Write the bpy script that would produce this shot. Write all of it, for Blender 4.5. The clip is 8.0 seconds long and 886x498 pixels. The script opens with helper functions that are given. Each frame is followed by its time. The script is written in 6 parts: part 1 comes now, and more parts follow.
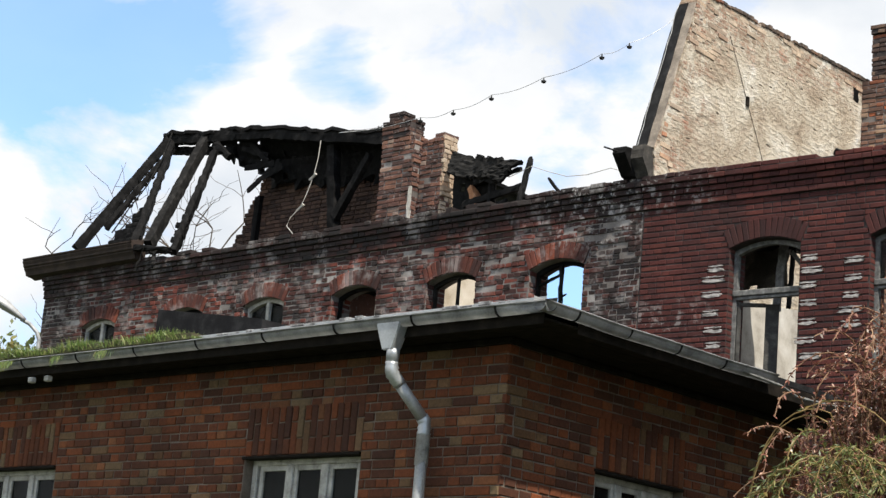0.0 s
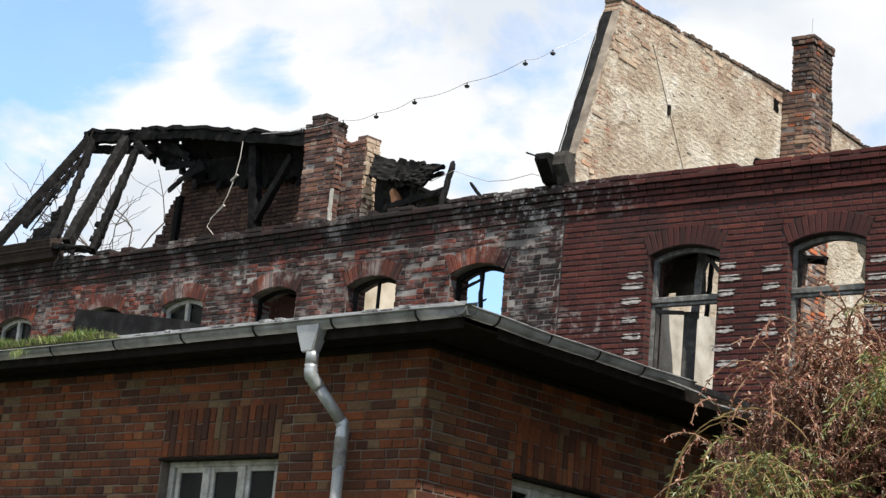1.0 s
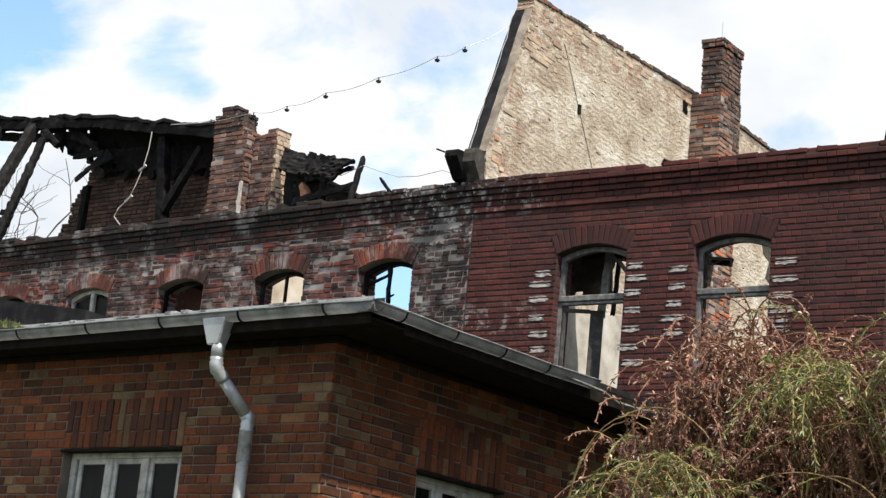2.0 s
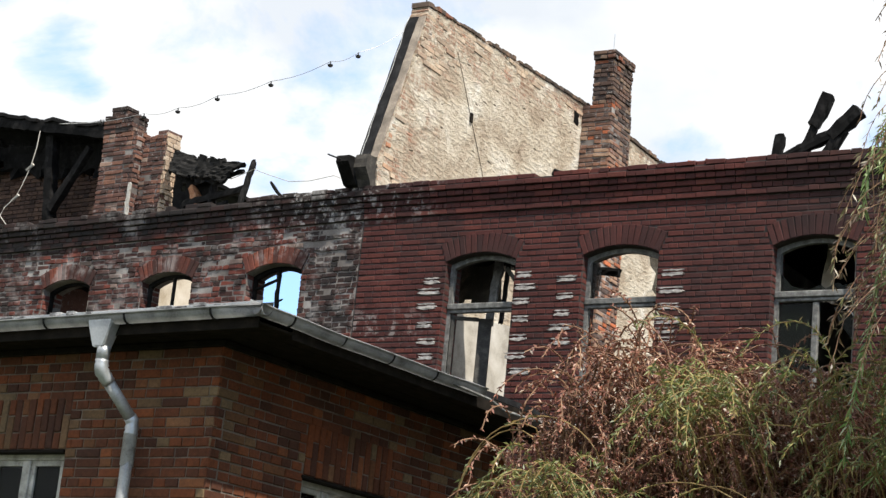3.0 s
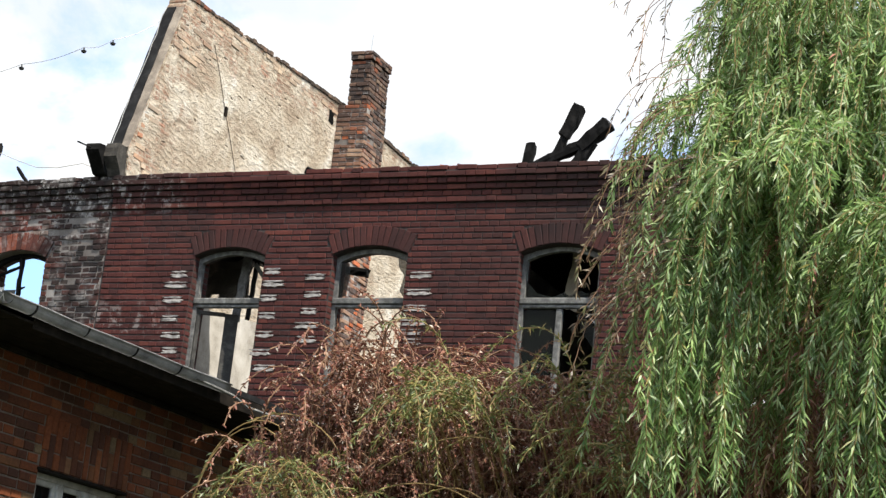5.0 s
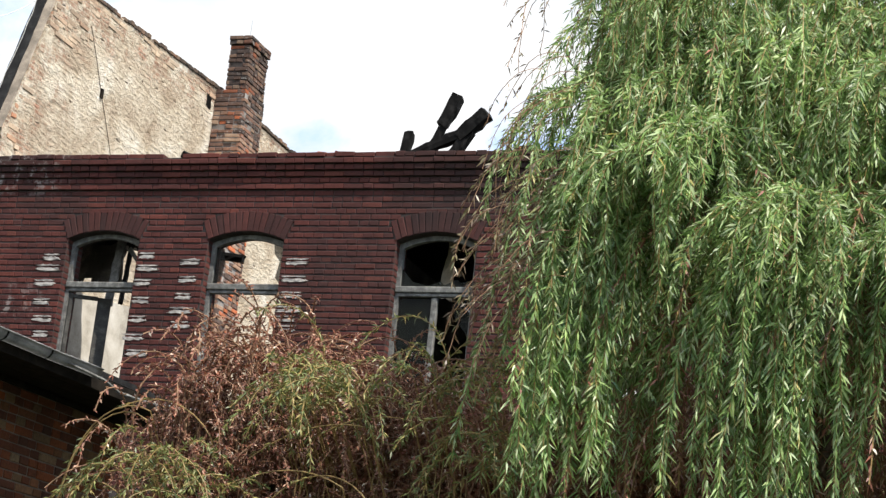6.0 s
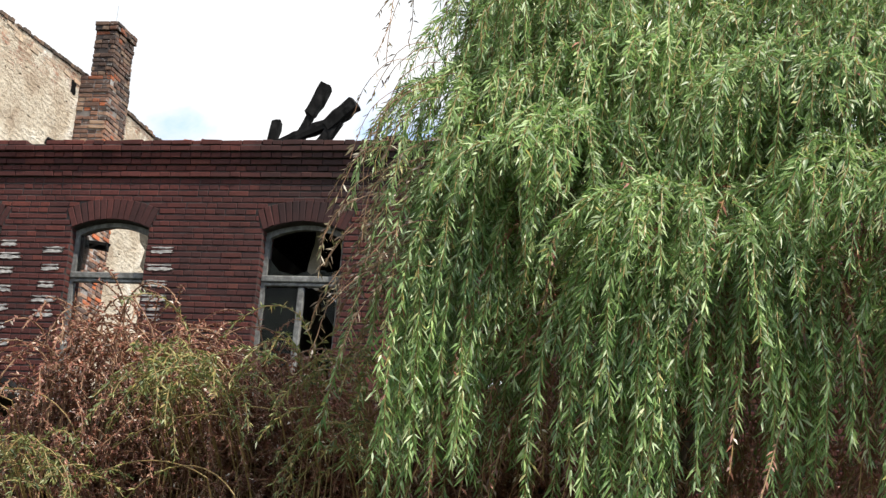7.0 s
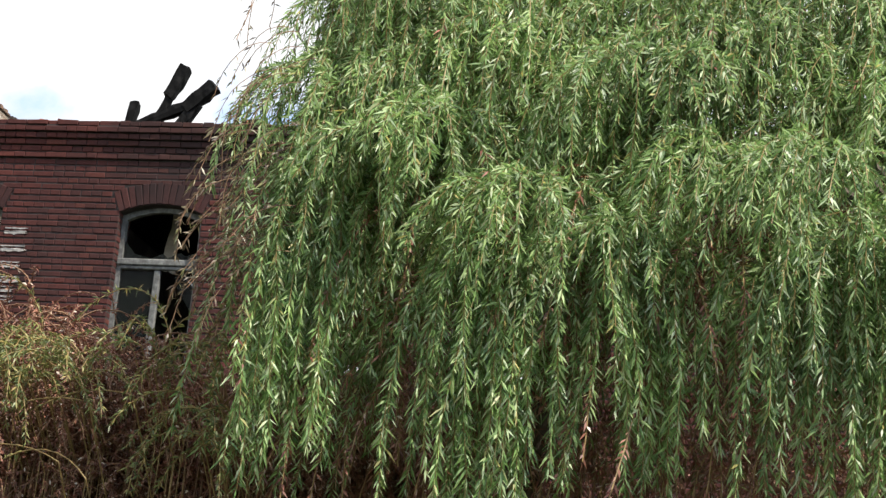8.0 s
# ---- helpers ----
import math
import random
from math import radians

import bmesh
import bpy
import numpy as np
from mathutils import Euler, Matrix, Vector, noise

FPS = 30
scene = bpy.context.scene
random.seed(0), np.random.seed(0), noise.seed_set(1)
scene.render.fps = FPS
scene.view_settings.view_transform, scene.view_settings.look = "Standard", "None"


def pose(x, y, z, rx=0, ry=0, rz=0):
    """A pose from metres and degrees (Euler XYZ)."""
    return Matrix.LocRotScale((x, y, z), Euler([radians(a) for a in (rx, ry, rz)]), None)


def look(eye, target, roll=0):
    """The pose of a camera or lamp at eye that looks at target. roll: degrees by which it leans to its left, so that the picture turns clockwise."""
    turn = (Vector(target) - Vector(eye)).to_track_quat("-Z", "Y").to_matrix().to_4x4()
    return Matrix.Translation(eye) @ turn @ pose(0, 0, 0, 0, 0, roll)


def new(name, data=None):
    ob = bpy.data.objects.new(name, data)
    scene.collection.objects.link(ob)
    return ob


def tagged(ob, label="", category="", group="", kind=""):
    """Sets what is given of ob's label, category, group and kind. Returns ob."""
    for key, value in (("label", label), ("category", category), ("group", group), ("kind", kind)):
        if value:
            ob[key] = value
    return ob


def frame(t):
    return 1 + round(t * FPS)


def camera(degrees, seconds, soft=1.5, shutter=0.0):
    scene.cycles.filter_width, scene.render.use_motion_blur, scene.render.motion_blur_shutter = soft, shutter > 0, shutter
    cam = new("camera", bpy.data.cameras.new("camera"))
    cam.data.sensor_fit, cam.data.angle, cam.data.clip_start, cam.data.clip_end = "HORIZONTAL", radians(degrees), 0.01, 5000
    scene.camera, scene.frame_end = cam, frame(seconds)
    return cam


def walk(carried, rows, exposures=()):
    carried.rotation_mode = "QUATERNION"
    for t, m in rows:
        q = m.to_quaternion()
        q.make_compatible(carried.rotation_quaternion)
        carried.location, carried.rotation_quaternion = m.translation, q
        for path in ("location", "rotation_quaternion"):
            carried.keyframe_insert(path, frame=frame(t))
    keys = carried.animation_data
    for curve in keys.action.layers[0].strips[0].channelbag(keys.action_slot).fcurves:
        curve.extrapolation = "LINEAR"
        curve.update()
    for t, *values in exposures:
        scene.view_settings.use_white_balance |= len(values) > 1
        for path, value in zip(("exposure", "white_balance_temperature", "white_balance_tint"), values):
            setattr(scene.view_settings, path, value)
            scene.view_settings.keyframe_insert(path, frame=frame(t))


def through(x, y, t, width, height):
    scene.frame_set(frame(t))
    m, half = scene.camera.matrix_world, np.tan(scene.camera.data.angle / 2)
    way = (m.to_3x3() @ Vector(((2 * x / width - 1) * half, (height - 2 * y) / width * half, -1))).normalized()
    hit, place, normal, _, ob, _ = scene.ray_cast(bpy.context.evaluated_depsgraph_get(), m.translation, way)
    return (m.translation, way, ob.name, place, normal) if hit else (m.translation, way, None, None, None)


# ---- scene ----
cam = camera(26.26, 8.0, soft=1.4)
walk(cam, [
    (0.0, pose(0, 0, 1.6, 103.851, -4.832, 43.226)),
    (0.5, pose(0, 0, 1.6, 104.072, -4.989, 41.991)),
    (1.0, pose(0, 0, 1.6, 104.178, -5.070, 40.702)),
    (1.5, pose(0, 0, 1.6, 104.236, -5.347, 39.356)),
    (2.8, pose(0, 0, 1.6, 104.681, -5.467, 34.955)),
    (3.0, pose(0, 0, 1.6, 104.845, -5.583, 34.259)),
    (3.5, pose(0, 0, 1.6, 105.248, -5.789, 32.245)),
    (4.0, pose(0, 0, 1.6, 105.393, -5.750, 30.109)),
    (4.5, pose(0, 0, 1.6, 105.509, -5.745, 28.220)),
    (6.0, pose(0, 0, 1.6, 105.618, -5.737, 22.475)),
    (6.5, pose(0, 0, 1.6, 105.618, -5.404, 20.520)),
    (7.0, pose(0, 0, 1.6, 105.689, -5.045, 18.488)),
    (7.5, pose(0, 0, 1.6, 105.660, -4.551, 16.386)),
    (8.0, pose(0, 0, 1.6, 105.650, -4.757, 14.118)),
], exposures=((0.0, 0.33), (3.0, 0.45), (6.0, 0.58), (8.0, 0.58)))

# ---- light ----
SUN_AZ, SUN_EL = 114.0, 54.0          # azimuth from +y towards +x, elevation
sun_dir = Vector((math.sin(radians(SUN_AZ)) * math.cos(radians(SUN_EL)),
                  math.cos(radians(SUN_AZ)) * math.cos(radians(SUN_EL)), math.sin(radians(SUN_EL))))
sun = new("sun", bpy.data.lights.new("sun", "SUN"))
sun.data.energy, sun.data.angle, sun.data.color = 5.0, radians(0.6), (1.0, 0.93, 0.82)
sun.matrix_world = look(sun_dir * 60, (0, 0, 0))

world = bpy.data.worlds.new("sky")
scene.world = world
world.use_nodes = True


def build_sky(nt):
    n, l = nt.nodes, nt.links
    n.clear()
    out, bg = n.new("ShaderNodeOutputWorld"), n.new("ShaderNodeBackground")
    sky = n.new("ShaderNodeTexSky")
    sky.sky_type, sky.sun_disc = "NISHITA", False
    sky.sun_elevation, sky.sun_rotation = radians(SUN_EL), radians(SUN_AZ)
    co = n.new("ShaderNodeTexCoord")
    mp = n.new("ShaderNodeMapping")
    mp.inputs["Location"].default_value = SKY_AT
    mp.inputs["Scale"].default_value = (1.0, 1.0, 1.7)
    l.new(co.outputs["Generated"], mp.inputs["Vector"])
    big, fine = n.new("ShaderNodeTexNoise"), n.new("ShaderNodeTexNoise")
    big.inputs["Scale"].default_value, big.inputs["Detail"].default_value, big.inputs["Roughness"].default_value = 4.6, 8.0, 0.60
    big.inputs["Distortion"].default_value = 0.35
    fine.inputs["Scale"].default_value, fine.inputs["Detail"].default_value = 9.0, 6.0
    l.new(mp.outputs["Vector"], big.inputs["Vector"])
    l.new(mp.outputs["Vector"], fine.inputs["Vector"])
    cover = n.new("ShaderNodeValToRGB")
    cover.color_ramp.elements[0].position, cover.color_ramp.elements[1].position = 0.39, 0.52
    cover.color_ramp.elements[0].color, cover.color_ramp.elements[1].color = (0.16, 0.16, 0.16, 1), (1, 1, 1, 1)
    # the cloud cover opens in several places, each with a torn edge
    warp = n.new("ShaderNodeVectorMath")
    warp.operation = "MULTIPLY_ADD"
    l.new(fine.outputs["Color"], warp.inputs[0])
    warp.inputs[1].default_value, warp.inputs[2].default_value = (0.10, 0.10, 0.10), (-0.05, -0.05, -0.05)
    bent = n.new("ShaderNodeVectorMath")
    bent.operation = "ADD"
    l.new(co.outputs["Generated"], bent.inputs[0])
    l.new(warp.outputs["Vector"], bent.inputs[1])
    opened = None
    for x, y, z, size, depth in GAPS:
        away = n.new("ShaderNodeVectorMath")
        away.operation = "DISTANCE"
        l.new(bent.outputs["Vector"], away.inputs[0])
        away.inputs[1].default_value = Vector((x, y, z)).normalized()
        hole = n.new("ShaderNodeMapRange")
        hole.interpolation_type = "SMOOTHSTEP"
        hole.inputs["From Min"].default_value, hole.inputs["From Max"].default_value = size * 0.2, size
        hole.inputs["To Min"].default_value, hole.inputs["To Max"].default_value = depth, 0.0
        l.new(away.outputs["Value"], hole.inputs["Value"])
        if opened is None:
            opened = hole.outputs["Result"]
        else:
            both = n.new("ShaderNodeMath")
            both.operation = "MAXIMUM"
            l.new(opened, both.inputs[0])
            l.new(hole.outputs["Result"], both.inputs[1])
            opened = both.outputs[0]
    shut = n.new("ShaderNodeMath")
    shut.operation = "ADD"
    l.new(big.outputs["Fac"], shut.inputs[0])
    shut.inputs[1].default_value = 0.10
    total = n.new("ShaderNodeMath")
    total.operation = "SUBTRACT"
    l.new(shut.outputs[0], total.inputs[0])
    l.new(opened, total.inputs[1])
    l.new(total.outputs[0], cover.inputs["Fac"])
    tone = n.new("ShaderNodeValToRGB")
    tone.color_ramp.elements[0].color, tone.color_ramp.elements[1].color = (6.3, 6.7, 7.2, 1), (8.2, 8.25, 8.3, 1)
    tone.color_ramp.elements[0].position, tone.color_ramp.elements[1].position = 0.35, 0.6
    l.new(fine.outputs["Fac"], tone.inputs["Fac"])
    tint = n.new("ShaderNodeMix")
    tint.data_type, tint.blend_type = "RGBA", "MULTIPLY"
    tint.inputs["Factor"].default_value = 1.0
    tint.inputs["B"].default_value = (1.45, 1.90, 2.30, 1)
    l.new(sky.outputs["Color"], tint.inputs["A"])
    mix = n.new("ShaderNodeMix")
    mix.data_type = "RGBA"
    l.new(cover.outputs["Color"], mix.inputs["Factor"])
    l.new(tint.outputs["Result"], mix.inputs["A"])
    l.new(tone.outputs["Color"], mix.inputs["B"])
    l.new(mix.outputs["Result"], bg.inputs["Color"])
    bg.inputs["Strength"].default_value = 0.1
    l.new(bg.outputs["Background"], out.inputs["Surface"])


SKY_AT = (0.3, 0.2, 0.1)
GAPS = ((-0.775, 0.550, 0.316, 0.100, 0.28), (-0.805, 0.506, 0.325, 0.07, 0.24), (-0.705, 0.637, 0.312, 0.045, 0.20), (-0.636, 0.719, 0.276, 0.05, 0.22), (-0.627, 0.745, 0.226, 0.06, 0.30),
        (-0.440, 0.840, 0.296, 0.050, 0.10), (-0.359, 0.871, 0.335, 0.06, 0.20), (-0.798, 0.535, 0.277, 0.05, 0.16), (0.6, -0.6, 0.5, 0.6, 0.25), (0.3, 0.5, 0.8, 0.35, 0.2))
build_sky(world.node_tree)


# ---- materials ----
def ramp_node(nt, stops):
    r = nt.nodes.new("ShaderNodeValToRGB")
    while len(r.color_ramp.elements) < len(stops):
        r.color_ramp.elements.new(0.5)
    for e, (p, c) in zip(r.color_ramp.elements, stops):
        e.position, e.color = p, (*c, 1)
    return r


def noise_node(nt, vec, scale, detail=4.0, rough=0.55, distort=0.0):
    t = nt.nodes.new("ShaderNodeTexNoise")
    t.inputs["Scale"].default_value, t.inputs["Detail"].default_value = scale, detail
    t.inputs["Roughness"].default_value, t.inputs["Distortion"].default_value = rough, distort
    nt.links.new(vec, t.inputs["Vector"])
    return t


def mix_node(nt, a, b, fac, mode="MIX"):
    m = nt.nodes.new("ShaderNodeMix")
    m.data_type, m.blend_type = "RGBA", mode
    for key, v in (("Factor", fac), ("A", a), ("B", b)):
        if isinstance(v, bpy.types.NodeSocket):
            nt.links.new(v, m.inputs[key])
        elif isinstance(v, tuple):
            m.inputs[key].default_value = (*v, 1)
        else:
            m.inputs[key].default_value = v
    return m.outputs["Result"]


def math_node(nt, op, a, b=0.0, clamp=False):
    m = nt.nodes.new("ShaderNodeMath")
    m.operation, m.use_clamp = op, clamp
    for i, v in enumerate((a, b)):
        if isinstance(v, bpy.types.NodeSocket):
            nt.links.new(v, m.inputs[i])
        else:
            m.inputs[i].default_value = v
    return m.outputs[0]


def band(nt, value, lo, hi):
    m = nt.nodes.new("ShaderNodeMapRange")
    m.interpolation_type = "SMOOTHSTEP"
    nt.links.new(value, m.inputs["Value"])
    m.inputs["From Min"].default_value, m.inputs["From Max"].default_value = lo, hi
    return m.outputs["Result"]


def base(name, rough=0.8, metal=0.0, spec=0.4):
    m = bpy.data.materials.new(name)
    m.use_nodes = True
    b = m.node_tree.nodes["Principled BSDF"]
    b.inputs["Roughness"].default_value, b.inputs["Metallic"].default_value = rough, metal
    b.inputs["Specular IOR Level"].default_value = spec
    geo = m.node_tree.nodes.new("ShaderNodeNewGeometry")
    return m, m.node_tree, b, geo


def relief(nt, b, height, strength, distance=0.01):
    k = nt.nodes.new("ShaderNodeBump")
    k.inputs["Strength"].default_value, k.inputs["Distance"].default_value = strength, distance
    nt.links.new(height, k.inputs["Height"])
    nt.links.new(k.outputs["Normal"], b.inputs["Normal"])


def worn(name, dark, mid, light, scale=6.0, rough=0.8, metal=0.0, bump=0.4, spec=0.4, fine=60.0, stretch=None):
    """A surface that varies at two scales between three tones."""
    m, nt, b, geo = base(name, rough, metal, spec)
    vec = geo.outputs["Position"]
    if stretch:
        mp = nt.nodes.new("ShaderNodeMapping")
        mp.inputs["Scale"].default_value = stretch
        nt.links.new(vec, mp.inputs["Vector"])
        vec = mp.outputs["Vector"]
    a, c = noise_node(nt, vec, scale, 6), noise_node(nt, vec, fine, 3)
    r = ramp_node(nt, [(0.3, dark), (0.5, mid), (0.7, light)])
    f = math_node(nt, "ADD", math_node(nt, "MULTIPLY", a.outputs["Fac"], 0.75), math_node(nt, "MULTIPLY", c.outputs["Fac"], 0.25))
    nt.links.new(f, r.inputs["Fac"])
    nt.links.new(r.outputs["Color"], b.inputs["Base Color"])
    relief(nt, b, f, bump)
    return m


def brick_material(name, stops, per_object, soot=None, lime=None, grain=0.35, soot_amount=0.85):
    """Fired brick: a tone for each brick, grain, soot stains and lime runs."""
    m, nt, b, geo = base(name, 0.85, 0, 0.25)
    pos = geo.outputs["Position"]
    if per_object:
        rnd = nt.nodes.new("ShaderNodeObjectInfo").outputs["Random"]
    else:
        rnd = geo.outputs["Random Per Island"]
    r = ramp_node(nt, stops)
    nt.links.new(rnd, r.inputs["Fac"])
    col = r.outputs["Color"]
    g = noise_node(nt, pos, 38, 5, 0.65)
    shade = ramp_node(nt, [(0.25, (0.55, 0.55, 0.55)), (0.75, (1.35, 1.3, 1.25))])
    nt.links.new(g.outputs["Fac"], shade.inputs["Fac"])
    col = mix_node(nt, col, shade.outputs["Color"], 0.8, "MULTIPLY")
    blotch = noise_node(nt, pos, 1.7, 5, 0.6)
    tone = ramp_node(nt, [(0.35, (0.62, 0.6, 0.62)), (0.65, (1.2, 1.12, 1.08))])
    nt.links.new(blotch.outputs["Fac"], tone.inputs["Fac"])
    col = mix_node(nt, col, tone.outputs["Color"], 0.8, "MULTIPLY")
    if soot:
        col = mix_node(nt, col, (0.016, 0.015, 0.015), math_node(nt, "MULTIPLY", soot(nt, pos), soot_amount))
    if lime:
        col = mix_node(nt, col, (0.42, 0.40, 0.385), lime(nt, pos))
    nt.links.new(col, b.inputs["Base Color"])
    relief(nt, b, g.outputs["Fac"], grain, 0.006)
    return m


def xyz(nt, pos):
    s = nt.nodes.new("ShaderNodeSeparateXYZ")
    nt.links.new(pos, s.inputs[0])
    return s.outputs


def soot_wing(nt, pos):
    """Smoke: heaviest along the cornice and in uneven runs below it."""
    s = xyz(nt, pos)
    n = noise_node(nt, pos, 0.75, 6, 0.62, 0.4)
    top = band(nt, math_node(nt, "ADD", s[2], math_node(nt, "MULTIPLY", n.outputs["Fac"], 1.4)), 8.95, 9.35)
    patch = band(nt, n.outputs["Fac"], 0.50, 0.63)
    right = math_node(nt, "MULTIPLY", band(nt, s[0], -16.6, -15.9), band(nt, noise_node(nt, pos, 1.6, 5).outputs["Fac"], 0.30, 0.5))
    left = band(nt, s[0], -26.2, -28.6)
    return math_node(nt, "MAXIMUM", math_node(nt, "MAXIMUM", math_node(nt, "MULTIPLY", top, 1.0), math_node(nt, "MULTIPLY", patch, 0.75)),
                     math_node(nt, "MAXIMUM", right, left), True)


def lime_wing(nt, pos):
    """Pale lime blooms, mostly right of the last small window."""
    s = xyz(nt, pos)
    n = noise_node(nt, pos, 2.3, 7, 0.7)
    m = noise_node(nt, pos, 9.0, 4, 0.7)
    a = band(nt, n.outputs["Fac"], 0.50, 0.68)
    zone = math_node(nt, "MULTIPLY", band(nt, s[0], -17.4, -16.3), band(nt, s[2], 7.9, 8.1))
    b = math_node(nt, "MULTIPLY", zone, band(nt, m.outputs["Fac"], 0.5, 0.66))
    return math_node(nt, "MULTIPLY", math_node(nt, "ADD", math_node(nt, "MULTIPLY", a, 0.55), b, True), 0.8)


def lime_specks(nt, pos):
    """Old mortar and lime left on the bricks in small flecks."""
    return math_node(nt, "MULTIPLY", band(nt, noise_node(nt, pos, 16.0, 5, 0.7).outputs["Fac"], 0.56, 0.70), 0.6)


def soot_house(nt, pos):
    s = xyz(nt, pos)
    n = noise_node(nt, pos, 0.6, 6, 0.6, 0.3)
    ends = math_node(nt, "MULTIPLY", band(nt, s[0], -13.6, -15.3), band(nt, s[2], 8.2, 8.9))
    far_end = math_node(nt, "MULTIPLY", band(nt, s[0], -10.4, -8.6), band(nt, s[2], 7.7, 8.3))
    return math_node(nt, "MAXIMUM", math_node(nt, "MULTIPLY", band(nt, n.outputs["Fac"], 0.5, 0.72), 0.5),
                     math_node(nt, "MAXIMUM", ends, math_node(nt, "MULTIPLY", far_end, 0.75)), True)



def lime_house(nt, pos):
    """Whitish runs beside the joint of the two fronts and under the cornice."""
    s = xyz(nt, pos)
    m = noise_node(nt, pos, 7.0, 5, 0.7)
    near = band(nt, s[0], -13.6, -14.9)
    high = math_node(nt, "MULTIPLY", near, band(nt, s[2], 8.25, 8.45))
    low = math_node(nt, "MULTIPLY", near, band(nt, s[2], 7.25, 6.9))
    streak = band(nt, m.outputs["Fac"], 0.52, 0.64)
    return math_node(nt, "MULTIPLY", math_node(nt, "MULTIPLY", math_node(nt, "ADD", high, math_node(nt, "MULTIPLY", low, 0.7), True), streak), 0.6)


HOUSE_TONES = [(0.0, (0.060, 0.0225, 0.0215)), (0.4, (0.076, 0.0245, 0.0225)), (0.8, (0.090, 0.0275, 0.024)), (0.96, (0.105, 0.032, 0.026)), (1.0, (0.13, 0.046, 0.036))]
WING_TONES = [(0.0, (0.030, 0.021, 0.020)), (0.3, (0.072, 0.032, 0.028)), (0.6, (0.125, 0.041, 0.033)), (0.88, (0.19, 0.056, 0.040)), (0.95, (0.10, 0.075, 0.068)), (1.0, (0.24, 0.19, 0.17))]
ARCH_TONES = [(0.0, (0.060, 0.030, 0.026)), (0.5, (0.115, 0.042, 0.033)), (0.85, (0.16, 0.052, 0.036)), (1.0, (0.23, 0.068, 0.038))]
SHED_TONES = [(0.0, (0.060, 0.027, 0.017)), (0.3, (0.10, 0.037, 0.018)), (0.62, (0.14, 0.046, 0.019)), (0.80, (0.175, 0.055, 0.020)), (0.88, (0.12, 0.066, 0.032)), (0.95, (0.17, 0.125, 0.07)), (1.0, (0.21, 0.062, 0.020))]
STACK_TONES = [(0.0, (0.12, 0.06, 0.045)), (0.4, (0.22, 0.10, 0.07)), (0.7, (0.33, 0.13, 0.075)), (1.0, (0.42, 0.20, 0.11))]
HOUSE = [brick_material("house_brick", HOUSE_TONES, k, soot_house, lime_house) for k in (False, True)]
WING = [brick_material("wing_brick", WING_TONES, k, soot_wing, lime_wing) for k in (False, True)]
ARCH = [brick_material("arch_brick", ARCH_TONES, k, soot_wing, lime_wing, 0.35, 0.5) for k in (False, True)]
SHED = [brick_material("shed_brick", SHED_TONES, k) for k in (False, True)]
STACK = [brick_material("stack_brick", STACK_TONES, k) for k in (False, True)]
mortar_dark = worn("sooty_mortar", (0.018, 0.014, 0.013), (0.035, 0.027, 0.025), (0.07, 0.055, 0.05), 9)
mortar_wing = worn("grey_mortar", (0.05, 0.042, 0.038), (0.18, 0.162, 0.15), (0.42, 0.40, 0.38), 1.7)
mortar_shed = worn("brown_mortar", (0.06, 0.046, 0.035), (0.125, 0.10, 0.078), (0.21, 0.175, 0.14), 4)


# ---- building helpers ----
def part(name, bm, material, parent=None, label="", m=None):
    """One mesh object from a bmesh, under a thing or a part."""
    me = bpy.data.meshes.new(name)
    bm.to_mesh(me)
    bm.free()
    me.materials.append(material)
    ob = new(name, me)
    if parent:
        ob.parent = parent
    if m is not None:
        ob.matrix_basis = m
    if label:
        ob["label"] = label
    return ob


def thing(name, label, category, m=None, group="", kind=""):
    ob = new(name)
    ob.empty_display_size = 0.2
    if m is not None:
        ob.matrix_basis = m
    return tagged(ob, label, category, group, kind)


def raw(name, verts, faces, material, parent=None, label="", m=None):
    me = bpy.data.meshes.new(name)
    me.from_pydata(verts, [], faces)
    me.update()
    me.materials.append(material)
    ob = new(name, me)
    if parent:
        ob.parent = parent
    if m is not None:
        ob.matrix_basis = m
    if label:
        ob["label"] = label
    return ob


def box(bm, lo, hi, m=None):
    x0, y0, z0 = lo
    x1, y1, z1 = hi
    vs = [bm.verts.new(m @ Vector(p) if m else p) for p in
          ((x0, y0, z0), (x1, y0, z0), (x1, y1, z0), (x0, y1, z0), (x0, y0, z1), (x1, y0, z1), (x1, y1, z1), (x0, y1, z1))]
    fs = [bm.faces.new([vs[i] for i in f]) for f in ((3, 2, 1, 0), (4, 5, 6, 7), (0, 1, 5, 4), (1, 2, 6, 5), (2, 3, 7, 6), (3, 0, 4, 7))]
    return vs, fs


def bevelled(bm, width=0.006, segments=1):
    bmesh.ops.bevel(bm, geom=bm.edges[:], offset=width, segments=segments, affect="EDGES", clamp_overlap=True)
    return bm


def block(lo, hi, width=0.006):
    bm = bmesh.new()
    box(bm, lo, hi)
    return bevelled(bm, width)


